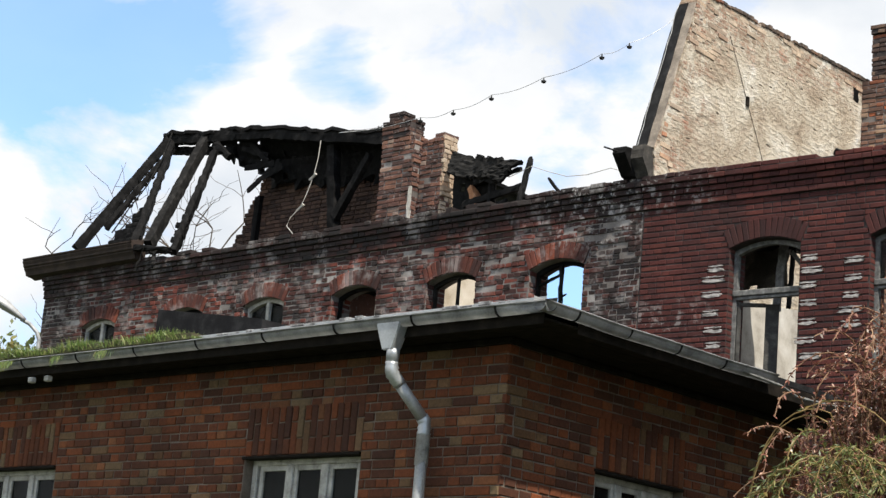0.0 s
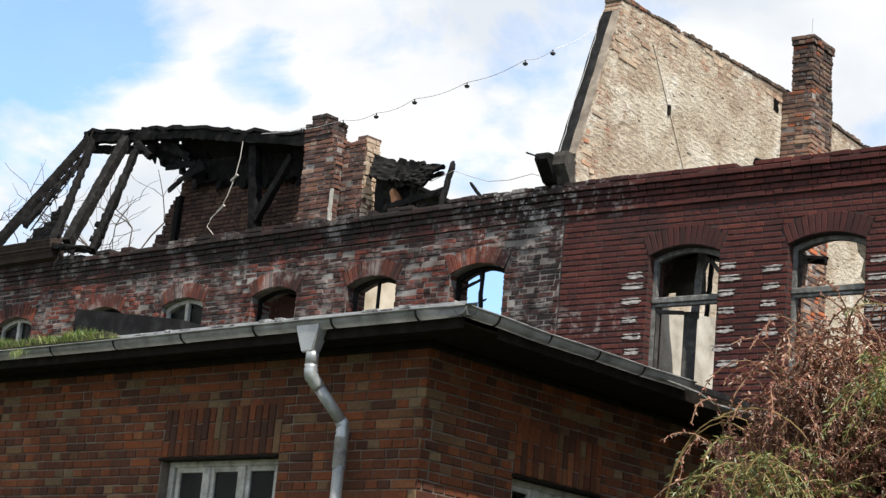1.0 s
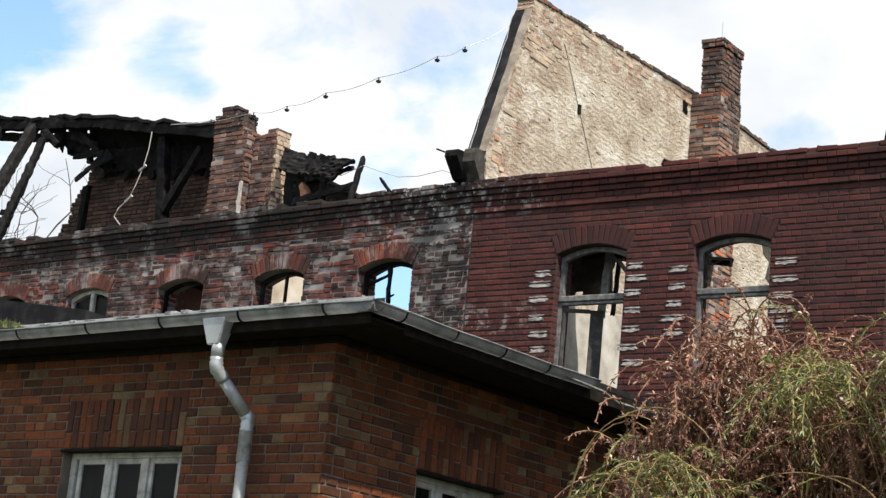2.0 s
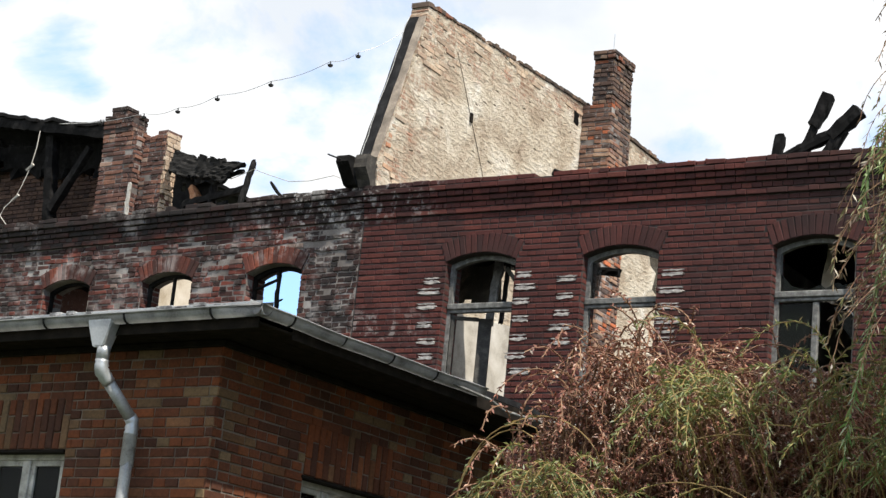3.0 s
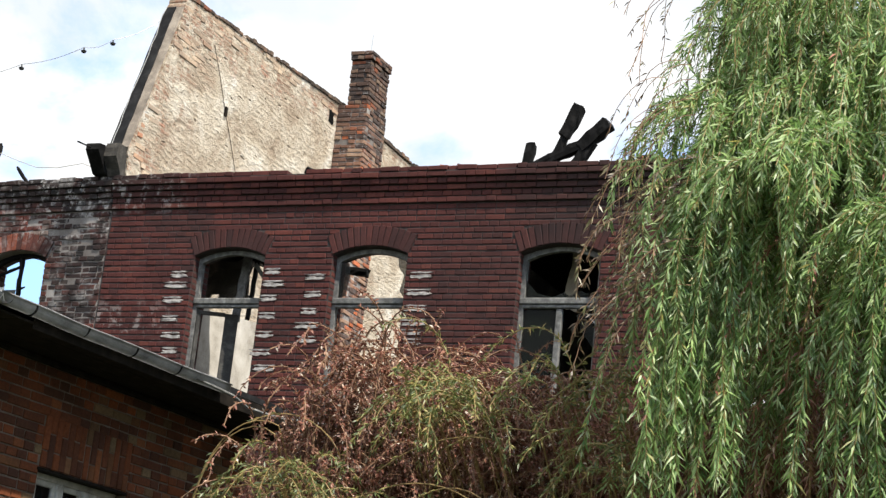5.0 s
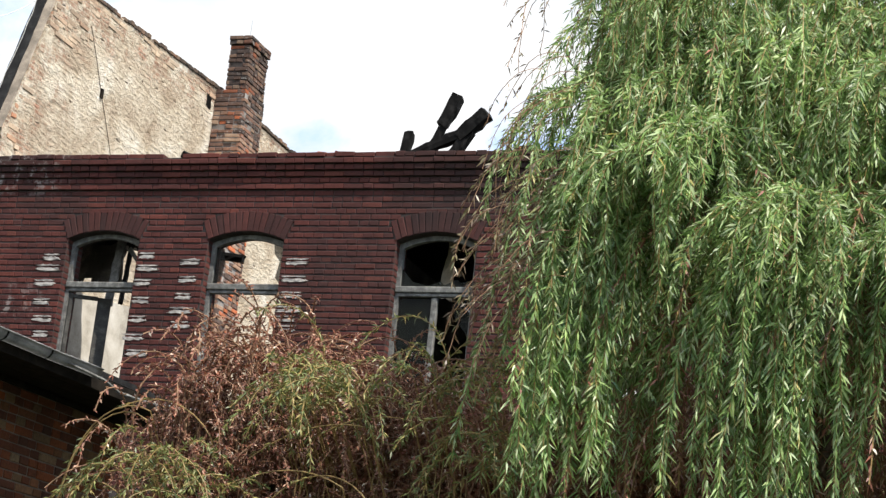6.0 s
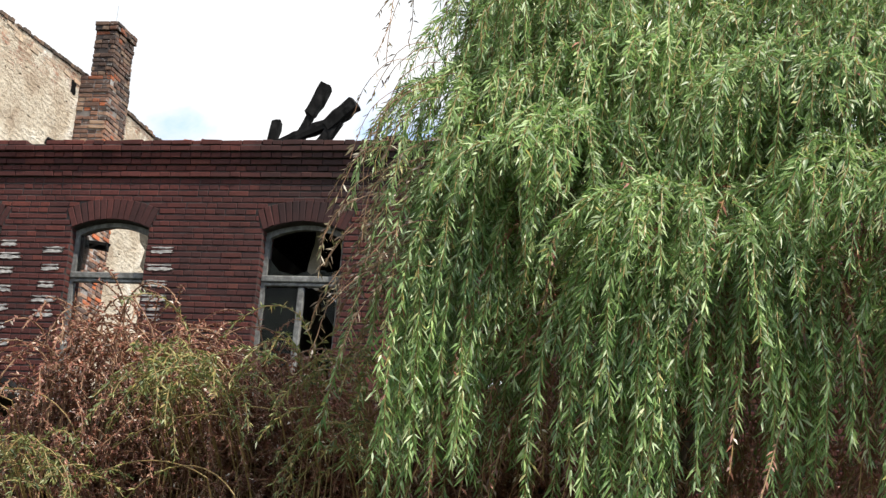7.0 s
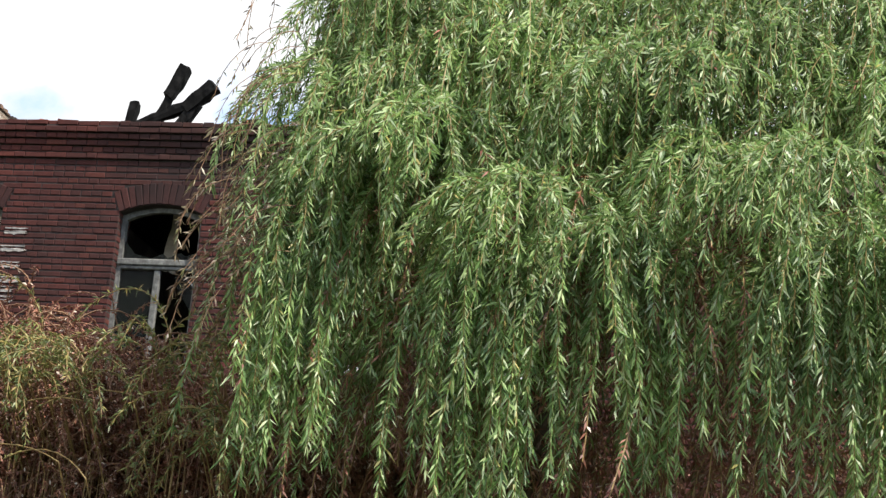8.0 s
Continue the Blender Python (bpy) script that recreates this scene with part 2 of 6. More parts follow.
def tube(bm, pts, radii, sides=8, cap=True):
    """A round bar along points, with a radius at each."""
    pts = [Vector(p) for p in pts]
    if not hasattr(radii, "__len__"):
        radii = [radii] * len(pts)
    rings, up = [], Vector((0.31, 0.17, 0.93))
    for i, p in enumerate(pts):
        d = (pts[min(i + 1, len(pts) - 1)] - pts[max(i - 1, 0)]).normalized()
        a = d.cross(up)
        if a.length < 0.1:
            a = d.cross(Vector((1, 0, 0)))
        a.normalize()
        b = d.cross(a)
        rings.append([bm.verts.new(p + (a * math.cos(k * math.tau / sides) + b * math.sin(k * math.tau / sides)) * radii[i]) for k in range(sides)])
    for r, s in zip(rings, rings[1:]):
        for k in range(sides):
            bm.faces.new((r[k], r[(k + 1) % sides], s[(k + 1) % sides], s[k]))
    if cap:
        bm.faces.new(rings[0][::-1])
        bm.faces.new(rings[-1])
    return rings


# ---- brickwork ----
COURSE, JOINT = 0.077, 0.011
rng = random.Random(7)


def brick_verts(w, h, depth, r, edge=0.006, rough=0.003):
    """A brick with its face at y=0, from (0, 0, 0) to (w, depth, h), worn at the edges."""
    j = lambda: r.uniform(-rough, rough)
    lift = r.uniform(-1.3, 1.0) * rough
    e = edge
    v = [(e + j(), lift, e + j()), (w - e + j(), lift, e + j()), (w - e + j(), lift, h - e + j()), (e + j(), lift, h - e + j())]
    o = [(j(), e + lift, j()), (w + j(), e + lift, j()), (w + j(), e + lift, h + j()), (j(), e + lift, h + j())]
    k = [(0, depth, 0), (w, depth, 0), (w, depth, h), (0, depth, h)]
    return v + o + k


BRICK_FACES = [(0, 1, 2, 3)] + [(4 + i, 4 + (i + 1) % 4, (i + 1) % 4, i) for i in range(4)] + [(8 + i, 8 + (i + 1) % 4, 4 + (i + 1) % 4, 4 + i) for i in range(4)]


class Pile:
    """Gathers bricks: some as objects of their own, the rest joined."""

    def __init__(self, mats, parent, single=lambda u, z: False, name="brick", bed=0.011, perp=0.011, rough=0.003):
        self.mats, self.parent, self.single, self.name = mats, parent, single, name
        self.verts, self.faces, self.count, self.shapes = [], [], 0, {}
        self.bed, self.perp, self.rough = bed, perp, rough

    def lay(self, u, z, w, h, depth, y, r, m=None):
        if m is None and self.count < 300 and self.single(u + w / 2, z + h / 2):
            self.count += 1
            key = (round(w, 2), round(h, 3), r.randrange(4))
            if key not in self.shapes:
                me = bpy.data.meshes.new(self.name)
                me.from_pydata(brick_verts(key[0], key[1], depth, r, rough=self.rough), [], BRICK_FACES)
                me.materials.append(self.mats[1])
                self.shapes[key] = me
            ob = new(self.name, self.shapes[key])
            ob.parent = self.parent
            ob.matrix_basis = pose(u, y, z, 0, 0, r.uniform(-0.3, 0.3))
            return
        n = len(self.verts)
        for p in brick_verts(w, h, depth, r, rough=self.rough):
            p = Vector((p[0] + u, p[1] + y, p[2] + z)) if m is None else m @ Vector(p)
            self.verts.append(tuple(p))
        self.faces += [tuple(i + n for i in f) for f in BRICK_FACES]

    def close(self):
        if self.verts:
            tagged(raw("bricks", self.verts, self.faces, self.mats[0], self.parent), kind="stuff")


class Opening:
    """A window opening with a segmental arch: middle, width, sill, springing, rise and height of the arch ring."""

    def __init__(self, u, w, sill, spring, rise=0.11, ring=0.25):
        self.u, self.w, self.sill, self.spring, self.rise, self.ring = u, w / 2, sill, spring, rise, ring
        self.r = (self.w ** 2 + rise ** 2) / (2 * rise)
        self.zc = spring + rise - self.r
        self.turn = math.asin(self.w / self.r)

    def head(self, u):
        return self.zc + math.sqrt(max(self.r ** 2 - (u - self.u) ** 2, 0))

    def blocked(self, z):
        if z < self.sill or z > self.zc + self.r + self.ring:
            return None
        if z < self.spring:
            return self.u - self.w, self.u + self.w
        h = min(math.sqrt(max((self.r + self.ring) ** 2 - (z - self.zc) ** 2, 0)), (z - self.zc) * math.tan(self.turn))
        return (self.u - h, self.u + h) if h > 0.01 else None


class Lintel(Opening):
    """A window opening under a flat soldier course."""

    def head(self, u):
        return self.spring

    def blocked(self, z):
        return (self.u - self.w, self.u + self.w) if self.sill <= z <= self.spring + self.ring else None


def lay_course(pile, u0, u1, z, h, n, y, blocks, r, depth=0.05):
    """One course of stretchers or headers, cut round the openings."""
    step = 0.26 if n % 2 == 0 else 0.13
    u = u0 - r.uniform(0.0, 0.02) - (0.065 if n % 4 == 1 else 0.0) - (0.13 if n % 4 == 2 else 0)
    while u < u1:
        w = step
        if step == 0.26 and r.random() < 0.38:
            w = 0.13
        elif step == 0.13 and r.random() < 0.07:
            w = 0.26
        spans = [(max(u, u0), min(u + w, u1))]
        for b0, b1 in blocks:
            spans = [s for a, c in spans for s in ((a, min(c, b0)), (max(a, b1), c)) if s[1] - s[0] > 0.03]
        for a, c in spans:
            if c - a > 0.03:
                pile.lay(a + pile.perp / 2, z, c - a - pile.perp, h - pile.bed, depth, y + r.uniform(-0.002, 0.003), r)
        u += w


def arch_ring(pile, o, y, r, depth=0.09):
    n = max(8, round(2 * o.turn * o.r / 0.077))
    for i in range(n):
        a = -o.turn + (i + 0.5) * 2 * o.turn / n
        w = 2 * o.turn * (o.r + 0.12) / n - JOINT * 0.8
        m = pose(o.u, y + r.uniform(-0.003, 0.003), o.zc, 0, math.degrees(a), 0) @ pose(-w / 2, 0, o.r + 0.004)
        pile.lay(0, 0, w, o.ring - 0.012, depth, 0, r, m)


def reveal(pile, o, z0, r):
    """Header bricks on both jambs of an opening."""
    z = z0
    while z < o.spring - 0.02:
        for m in (pose(o.u - o.w + 0.004, 0.012, z, 0, 0, 90), pose(o.u + o.w - 0.004, 0.395, z, 0, 0, -90)):
            x = 0.0
            for w in ((0.25, 0.12) if int(z / COURSE) % 2 else (0.12, 0.25)):
                pile.lay(0, 0, w, COURSE - pile.bed, 0.04, 0, r, m @ pose(x + 0.004, 0, 0))
                x += w + 0.008
        z += COURSE


def soldier_row(pile, o, y, r, depth=0.06):
    n = round(2 * o.w / 0.077)
    for i in range(n):
        w = 2 * o.w / n
        cut = (0.26 if i % 2 else 0.13) * o.ring / 0.39
        for z0, z1 in ((0.002, cut), (cut, o.ring)):
            pile.lay(o.u - o.w + i * w + JOINT / 2, o.spring + z0, w - JOINT, z1 - z0 - JOINT, depth, y + r.uniform(-0.003, 0.003), r)


def wall_core(name, u0, u1, z0, z1, thick, openings, material, parent, y=0.010):
    """The wall behind the face bricks, with its openings cut through."""
    verts, faces = [], []

    def quad(*p):
        n = len(verts)
        verts.extend(p)
        faces.append((n, n + 1, n + 2, n + 3))
    y0, y1 = y, thick
    cuts = sorted(openings, key=lambda o: o.u)
    edges = [u0]
    for o in cuts:
        edges += [o.u - o.w, o.u + o.w]
    edges.append(u1)
    for i in range(0, len(edges), 2):
        a, b = edges[i], edges[i + 1]
        quad((a, y0, z0), (b, y0, z0), (b, y0, z1), (a, y0, z1))
        quad((b, y1, z0), (a, y1, z0), (a, y1, z1), (b, y1, z1))
        quad((a, y0, z1), (b, y0, z1), (b, y1, z1), (a, y1, z1))
        quad((a, y1, z0), (a, y0, z0), (a, y0, z1), (a, y1, z1))
        quad((b, y0, z0), (b, y1, z0), (b, y1, z1), (b, y0, z1))
    for o in cuts:
        a, b = o.u - o.w, o.u + o.w
        quad((a, y0, z0), (b, y0, z0), (b, y0, o.sill), (a, y0, o.sill))
        quad((b, y1, z0), (a, y1, z0), (a, y1, o.sill), (b, y1, o.sill))
        quad((a, y0, o.sill), (b, y0, o.sill), (b, y1, o.sill), (a, y1, o.sill))
        k = 12
        for j in range(k):
            c, e = a + (b - a) * j / k, a + (b - a) * (j + 1) / k
            hc, he = o.head(c), o.head(e)
            quad((c, y0, hc), (e, y0, he), (e, y0, z1), (c, y0, z1))
            quad((e, y1, he), (c, y1, hc), (c, y1, z1), (e, y1, z1))
            quad((c, y1, hc), (e, y1, he), (e, y0, he), (c, y0, hc))
        quad((a, y0, z1), (b, y0, z1), (b, y1, z1), (a, y1, z1))
    return raw(name, verts, faces, material, parent)


def brick_face(pile, u0, u1, z0, z1, openings, r, y=0.0, rough_top=None):
    n, z = 0, z0
    while z < z1 - 0.03:
        mid = z + COURSE / 2
        blocks = [b for b in (o.blocked(mid) for o in openings) if b]
        lay_course(pile, u0, u1, z, COURSE, n, y, blocks, r)
        n, z = n + 1, z + COURSE


# ---- the burnt house and its wing ----
HX, HY, TURN = -15.255, 19.340, 4.19           # where the two fronts meet; the house is turned a little
house = thing("burnt_house", "burnt-out dark red brick house without a roof", "house", pose(HX, HY, 0, 0, 0, TURN))
wing = thing("burnt_wing", "sooty weathered red brick wing with burnt roof frame", "house", pose(HX, HY, 0))

house_windows = [Opening(u, 1.02, 5.7, 7.73, 0.11, 0.27) for u in (1.86, 3.84, 6.33, 8.4, 10.4)]
wing_windows = [Opening(u, 0.98, 5.7, 7.75, 0.12, 0.25) for u in (-1.48, -3.48, -5.51, -7.60, -9.62, -12.0)]
house_wall = wall_core("wall", -0.02, 19.0, 0, 8.38, 0.40, house_windows, mortar_dark, house)
wing_wall = wall_core("wall", -13.75, -0.02, 0, 8.38, 0.40, wing_windows, mortar_wing, wing)

pile = Pile(HOUSE, house_wall, lambda u, z: 0.2 < u < 5.6 and 7.9 < z < 8.36, bed=0.018, perp=0.005)
brick_face(pile, 0.0, 19.0, 4.61, 8.38, house_windows, rng)
for o in house_windows:
    reveal(pile, o, 5.765, rng)
pile.close()
pile = Pile([brick_material("dark_arch_brick", [(0.0, (0.044, 0.020, 0.020)), (0.6, (0.060, 0.023, 0.022)), (1.0, (0.082, 0.027, 0.024))], k, soot_house) for k in (False, True)], house_wall)
for o in house_windows:
    arch_ring(pile, o, -0.006, rng)
pile.close()
pile = Pile(WING, wing_wall, lambda u, z: -5.0 < u < 0 and 7.9 < z < 8.36, bed=0.017, perp=0.014, rough=0.010)
brick_face(pile, -13.75, -0.02, 6.378, 8.38, wing_windows, rng)
for o in wing_windows:
    reveal(pile, o, 6.378, rng)
pile.close()
pile = Pile(ARCH, wing_wall, rough=0.006)
for o in wing_windows:
    arch_ring(pile, o, -0.012, rng)
pile.close()


def cornice(parent, mats, core_mat, u0, u1, ragged):
    """Five corbelled courses; the topmost is broken in places."""
    bm = bmesh.new()
    for k, (z0, z1, out) in enumerate(((8.382, 8.534, 0.02), (8.536, 8.611, 0.04), (8.613, 8.688, 0.07), (8.690, 8.775, 0.10))):
        box(bm, (u0, -out, z0), (u1, 0.40, z1))
    core = part("cornice", bm, core_mat, parent)
    pile = Pile(mats, core, bed=0.015, perp=0.006, rough=0.0065 if mats is WING else 0.004)
    for n, (z, out) in enumerate(((8.384, 0.035), (8.460, 0.035), (8.537, 0.06), (8.614, 0.09), (8.691, 0.12))):
        lay_course(pile, u0, u1, z, COURSE, n, -out, [], rng, 0.12)
    u = u0
    while u < u1:
        w = rng.choice((0.13, 0.26, 0.26))
        if rng.random() > ragged:
            pile.lay(u + 0.005, 8.768, w - 0.012, 0.06 + rng.uniform(-1, 1) * (0.012 if ragged > 0.1 else 0.004), 0.25, -0.115 + rng.uniform(-0.012, 0.02), rng)
        u += w
    pile.close()
    return core


cornice(house, HOUSE, mortar_dark, 0.0, 19.0, 0.02)
cornice(wing, WING, mortar_dark, -13.75, -0.0, 0.25)

# ---- the shed in front ----
SX, SY = -9.480, 10.487
shed = thing("brick_outbuilding", "low brown brick outbuilding with overhanging eaves and gutter", "outbuilding", pose(SX, SY, 0))
shed_windows = [Lintel(-2.23, 1.42, 2.3, 3.61, ring=0.42), Lintel(-6.4, 1.42, 2.3, 3.61, ring=0.42)]
east_windows = [Lintel(1.70, 1.16, 2.3, 3.60, ring=0.42)]
south = wall_core("wall", -11.0, -0.014, 0, 4.62, 0.38, shed_windows, mortar_shed, shed)
east = wall_core("wall", 0.035, 4.0, 0, 4.62, 0.38, east_windows, mortar_shed, shed)
east.matrix_basis = pose(0, 0, 0, 0, 0, 90)
pile = Pile(SHED, south, lambda u, z: -3.4 < u < 0 and 2.9 < z < 4.2)
brick_face(pile, -11.0, 0.0, 2.31, 4.62, shed_windows, rng)
for o in shed_windows:
    soldier_row(pile, o, -0.002, rng)
pile.close()
pile = Pile(SHED, east, lambda u, z: 0 < u < 1.6 and 2.9 < z < 4.2)
brick_face(pile, 0.0, 4.0, 2.31, 4.62, east_windows, rng)
for o in east_windows:
    soldier_row(pile, o, -0.002, rng)
pile.close()

ground_mat = worn("grass_ground", (0.02, 0.03, 0.012), (0.04, 0.055, 0.02), (0.09, 0.085, 0.045), 1.5)
bm = bmesh.new()
bmesh.ops.create_grid(bm, x_segments=40, y_segments=40, size=900)
tagged(part("ground", bm, ground_mat), "rough grassy yard ground", "ground", kind="structure")

charred = worn("charred_wood", (0.003, 0.003, 0.003), (0.006, 0.0058, 0.0058), (0.022, 0.021, 0.021), 7, 0.7, bump=0.9, fine=26, spec=0.10)
ashen = worn("ashen_wood", (0.006, 0.006, 0.0058), (0.013, 0.0125, 0.012), (0.042, 0.040, 0.038), 8, 0.8, bump=0.8, fine=30, spec=0.12)
grey_paint = worn("peeling_grey_paint", (0.05, 0.05, 0.047), (0.13, 0.13, 0.124), (0.26, 0.26, 0.25), 14, 0.75, bump=0.5)
white_paint = worn("dirty_white_paint", (0.15, 0.145, 0.125), (0.38, 0.37, 0.335), (0.54, 0.53, 0.49), 11, 0.6, bump=0.3)
zinc = worn("zinc_sheet", (0.24, 0.25, 0.26), (0.40, 0.42, 0.43), (0.52, 0.54, 0.55), 5, 0.42, 0.55, 0.12)
zinc_dull = worn("dull_zinc", (0.20, 0.205, 0.205), (0.38, 0.385, 0.385), (0.52, 0.525, 0.52), 6, 0.55, 0.4, 0.15)
felt = worn("roofing_felt", (0.008, 0.008, 0.009), (0.014, 0.014, 0.015), (0.035, 0.035, 0.036), 6, 0.8, spec=0.1)
# nearly black timber: the shade under the eaves is put into its colour
dark_timber = worn("eaves_shade_timber", (0.006, 0.005, 0.004), (0.012, 0.010, 0.008), (0.025, 0.020, 0.016), 9, 0.85, spec=0.08)
black_rubber = worn("black_plastic", (0.010, 0.010, 0.010), (0.02, 0.02, 0.02), (0.04, 0.04, 0.04), 20, 0.5)
pale_rope = worn("pale_cable", (0.30, 0.29, 0.26), (0.45, 0.43, 0.39), (0.55, 0.53, 0.49), 30, 0.7)
lime_daub = worn("lime_plaster_daub", (0.12, 0.105, 0.10), (0.34, 0.32, 0.305), (0.52, 0.50, 0.48), 18, 0.95, bump=0.8)


def glass_material():
    m, nt, b, geo = base("dusty_glass", 0.12, 0, 0.5)
    b.inputs["Base Color"].default_value = (0.008, 0.010, 0.009, 1)
    b.inputs["Alpha"].default_value = 0.6
    b.inputs["Specular IOR Level"].default_value = 0.12
    n = noise_node(nt, geo.outputs["Position"], 9, 4)
    r = ramp_node(nt, [(0.35, (0.06, 0.06, 0.06)), (0.75, (0.4, 0.4, 0.4))])
    nt.links.new(n.outputs["Fac"], r.inputs["Fac"])
    nt.links.new(r.outputs["Color"], b.inputs["Roughness"])
    return m


glass = glass_material()


def plaster_material():
    """Cream render with exposed brick towards the slope, cracks, and pits and slanted dents shaded in colour."""
    m, nt, b, geo = base("cream_render", 0.92, 0, 0.2)
    tc = nt.nodes.new("ShaderNodeTexCoord")
    pos = tc.outputs["Object"]
    s = xyz(nt, pos)
    a = noise_node(nt, pos, 1.1, 8, 0.68, 0.4)
    r = ramp_node(nt, [(0.30, (0.29, 0.225, 0.165)), (0.43, (0.42, 0.355, 0.275)), (0.55, (0.53, 0.475, 0.39)), (0.68, (0.68, 0.655, 0.60))])
    nt.links.new(a.outputs["Fac"], r.inputs["Fac"])
    slant = nt.nodes.new("ShaderNodeMapping")
    slant.inputs["Rotation"].default_value, slant.inputs["Scale"].default_value = (radians(-32), 0, 0), (1.0, 1.0, 2.6)
    nt.links.new(pos, slant.inputs["Vector"])
    fine = noise_node(nt, slant.outputs["Vector"], 6.5, 7, 0.66, 0.6)
    # slanted dents darken the colour, as their diagonal shadows would
    g = ramp_node(nt, [(0.30, (0.60, 0.55, 0.50)), (0.50, (1.05, 1.04, 1.02))])
    nt.links.new(fine.outputs["Fac"], g.inputs["Fac"])
    col = mix_node(nt, r.outputs["Color"], g.outputs["Color"], 0.75, "MULTIPLY")
    # bared brick near the front slope, along the top edge and low at the front
    edge = math_node(nt, "SUBTRACT", s[1], math_node(nt, "MULTIPLY", math_node(nt, "SUBTRACT", s[2], 9.0), 0.29))
    n2 = noise_node(nt, pos, 2.6, 6, 0.65)
    wob = math_node(nt, "MULTIPLY", math_node(nt, "SUBTRACT", n2.outputs["Fac"], 0.5), 2.2)
    near_slope = band(nt, math_node(nt, "ADD", edge, wob), 1.35, 0.25)
    high = band(nt, math_node(nt, "ADD", math_node(nt, "SUBTRACT", s[2], math_node(nt, "MULTIPLY", s[1], 0.06)), math_node(nt, "MULTIPLY", wob, 0.5)), 10.95, 11.4)
    bare = math_node(nt, "MULTIPLY", math_node(nt, "MAXIMUM", near_slope, high), band(nt, fine.outputs["Fac"], 0.30, 0.5))
    br = nt.nodes.new("ShaderNodeTexBrick")
    mp = nt.nodes.new("ShaderNodeMapping")
    mp.inputs["Rotation"].default_value = (0, radians(90), radians(90))
    nt.links.new(pos, mp.inputs["Vector"])
    nt.links.new(mp.outputs["Vector"], br.inputs["Vector"])
    br.inputs["Scale"].default_value = 1.0
    br.inputs["Brick Width"].default_value, br.inputs["Row Height"].default_value, br.inputs["Mortar Size"].default_value = 0.26, 0.077, 0.008
    br.inputs["Color1"].default_value, br.inputs["Color2"].default_value, br.inputs["Mortar"].default_value = (0.30, 0.12, 0.07, 1), (0.24, 0.15, 0.10, 1), (0.36, 0.31, 0.24, 1)
    col = mix_node(nt, col, br.outputs["Color"], math_node(nt, "MULTIPLY", math_node(nt, "MULTIPLY", bare, band(nt, noise_node(nt, pos, 4.2, 5, 0.7).outputs["Fac"], 0.42, 0.6)), 0.8))
    pit = nt.nodes.new("ShaderNodeTexVoronoi")
    pit.inputs["Scale"].default_value = 2.3
    nt.links.new(mix_node(nt, slant.outputs["Vector"], noise_node(nt, pos, 3, 3).outputs["Color"], 0.3, "ADD"), pit.inputs["Vector"])
    pits = band(nt, pit.outputs["Distance"], 0.13, 0.05)
    # the shade inside the pits, as dark colour
    col = mix_node(nt, col, (0.10, 0.075, 0.055), math_node(nt, "MULTIPLY", pits, 0.8))
    top_soot = band(nt, math_node(nt, "ADD", s[2], math_node(nt, "MULTIPLY", wob, 0.16)), 11.85, 12.1)
    col = mix_node(nt, col, (0.10, 0.085, 0.07), math_node(nt, "MULTIPLY", top_soot, 0.8))
    nt.links.new(col, b.inputs["Base Color"])
    h = math_node(nt, "SUBTRACT", math_node(nt, "ADD", fine.outputs["Fac"], math_node(nt, "MULTIPLY", a.outputs["Fac"], 1.2)), math_node(nt, "MULTIPLY", pits, 0.8))
    h = math_node(nt, "ADD", h, math_node(nt, "MULTIPLY", n2.outputs["Fac"], math_node(nt, "ADD", near_slope, 0.3)))
    rows = nt.nodes.new("ShaderNodeTexWave")
    rows.bands_direction, rows.inputs["Scale"].default_value, rows.inputs["Distortion"].default_value = "Z", 4.08, 2.5
    nt.links.new(pos, rows.inputs["Vector"])
    h = math_node(nt, "ADD", h, math_node(nt, "MULTIPLY", rows.outputs["Fac"], 0.05))
    h = math_node(nt, "ADD", h, math_node(nt, "MULTIPLY", noise_node(nt, pos, 5.0, 5, 0.6, 0.8).outputs["Fac"], 0.8))
    relief(nt, b, h, 0.9, 0.055)
    return m


render_coat = plaster_material()


def prism(name, prof, x0, x1, material, parent, label="", ragged=0.0, cuts=1):
    """A wall across the house: a profile of depth and height between two places along the front."""
    r = random.Random(len(prof))
    pts = []
    for (a, b), (c, d) in zip(prof, prof[1:] + prof[:1]):
        for i in range(cuts):
            t = i / cuts
            k = ragged if min(b, d) > 8.0 and i else 0
            pts.append((a + (c - a) * t + r.uniform(-k, k), b + (d - b) * t + r.uniform(-k, k)))
    k = len(pts)
    v = [(x1, y, z) for y, z in pts] + [(x0, y, z) for y, z in pts]
    faces = [tuple(range(k)), tuple(range(2 * k - 1, k - 1, -1))] + [(i, i + k, (i + 1) % k + k, (i + 1) % k) for i in range(k)]
    ob = raw(name, v, faces, material, parent, label)
    bm = bmesh.new()
    bm.from_mesh(ob.data)
    bmesh.ops.recalc_face_normals(bm, faces=bm.faces[:])
    bm.to_mesh(ob.data)
    bm.free()
    return ob


# ---- fire wall with its steep front slope ----
fire = prism("gable_wall", [(0.25, 4.5), (0.25, 8.79), (0.02, 8.84), (-0.04, 9.24), (0.35, 10.18), (0.64, 10.96), (0.80, 11.54), (0.84, 11.80), (2.96, 11.93), (5.81, 12.06), (9.3, 12.02), (9.3, 4.5)],
             -0.16, 0.12, render_coat, house, "tall cream rendered fire wall with bare brick patches", 0.014, 9)


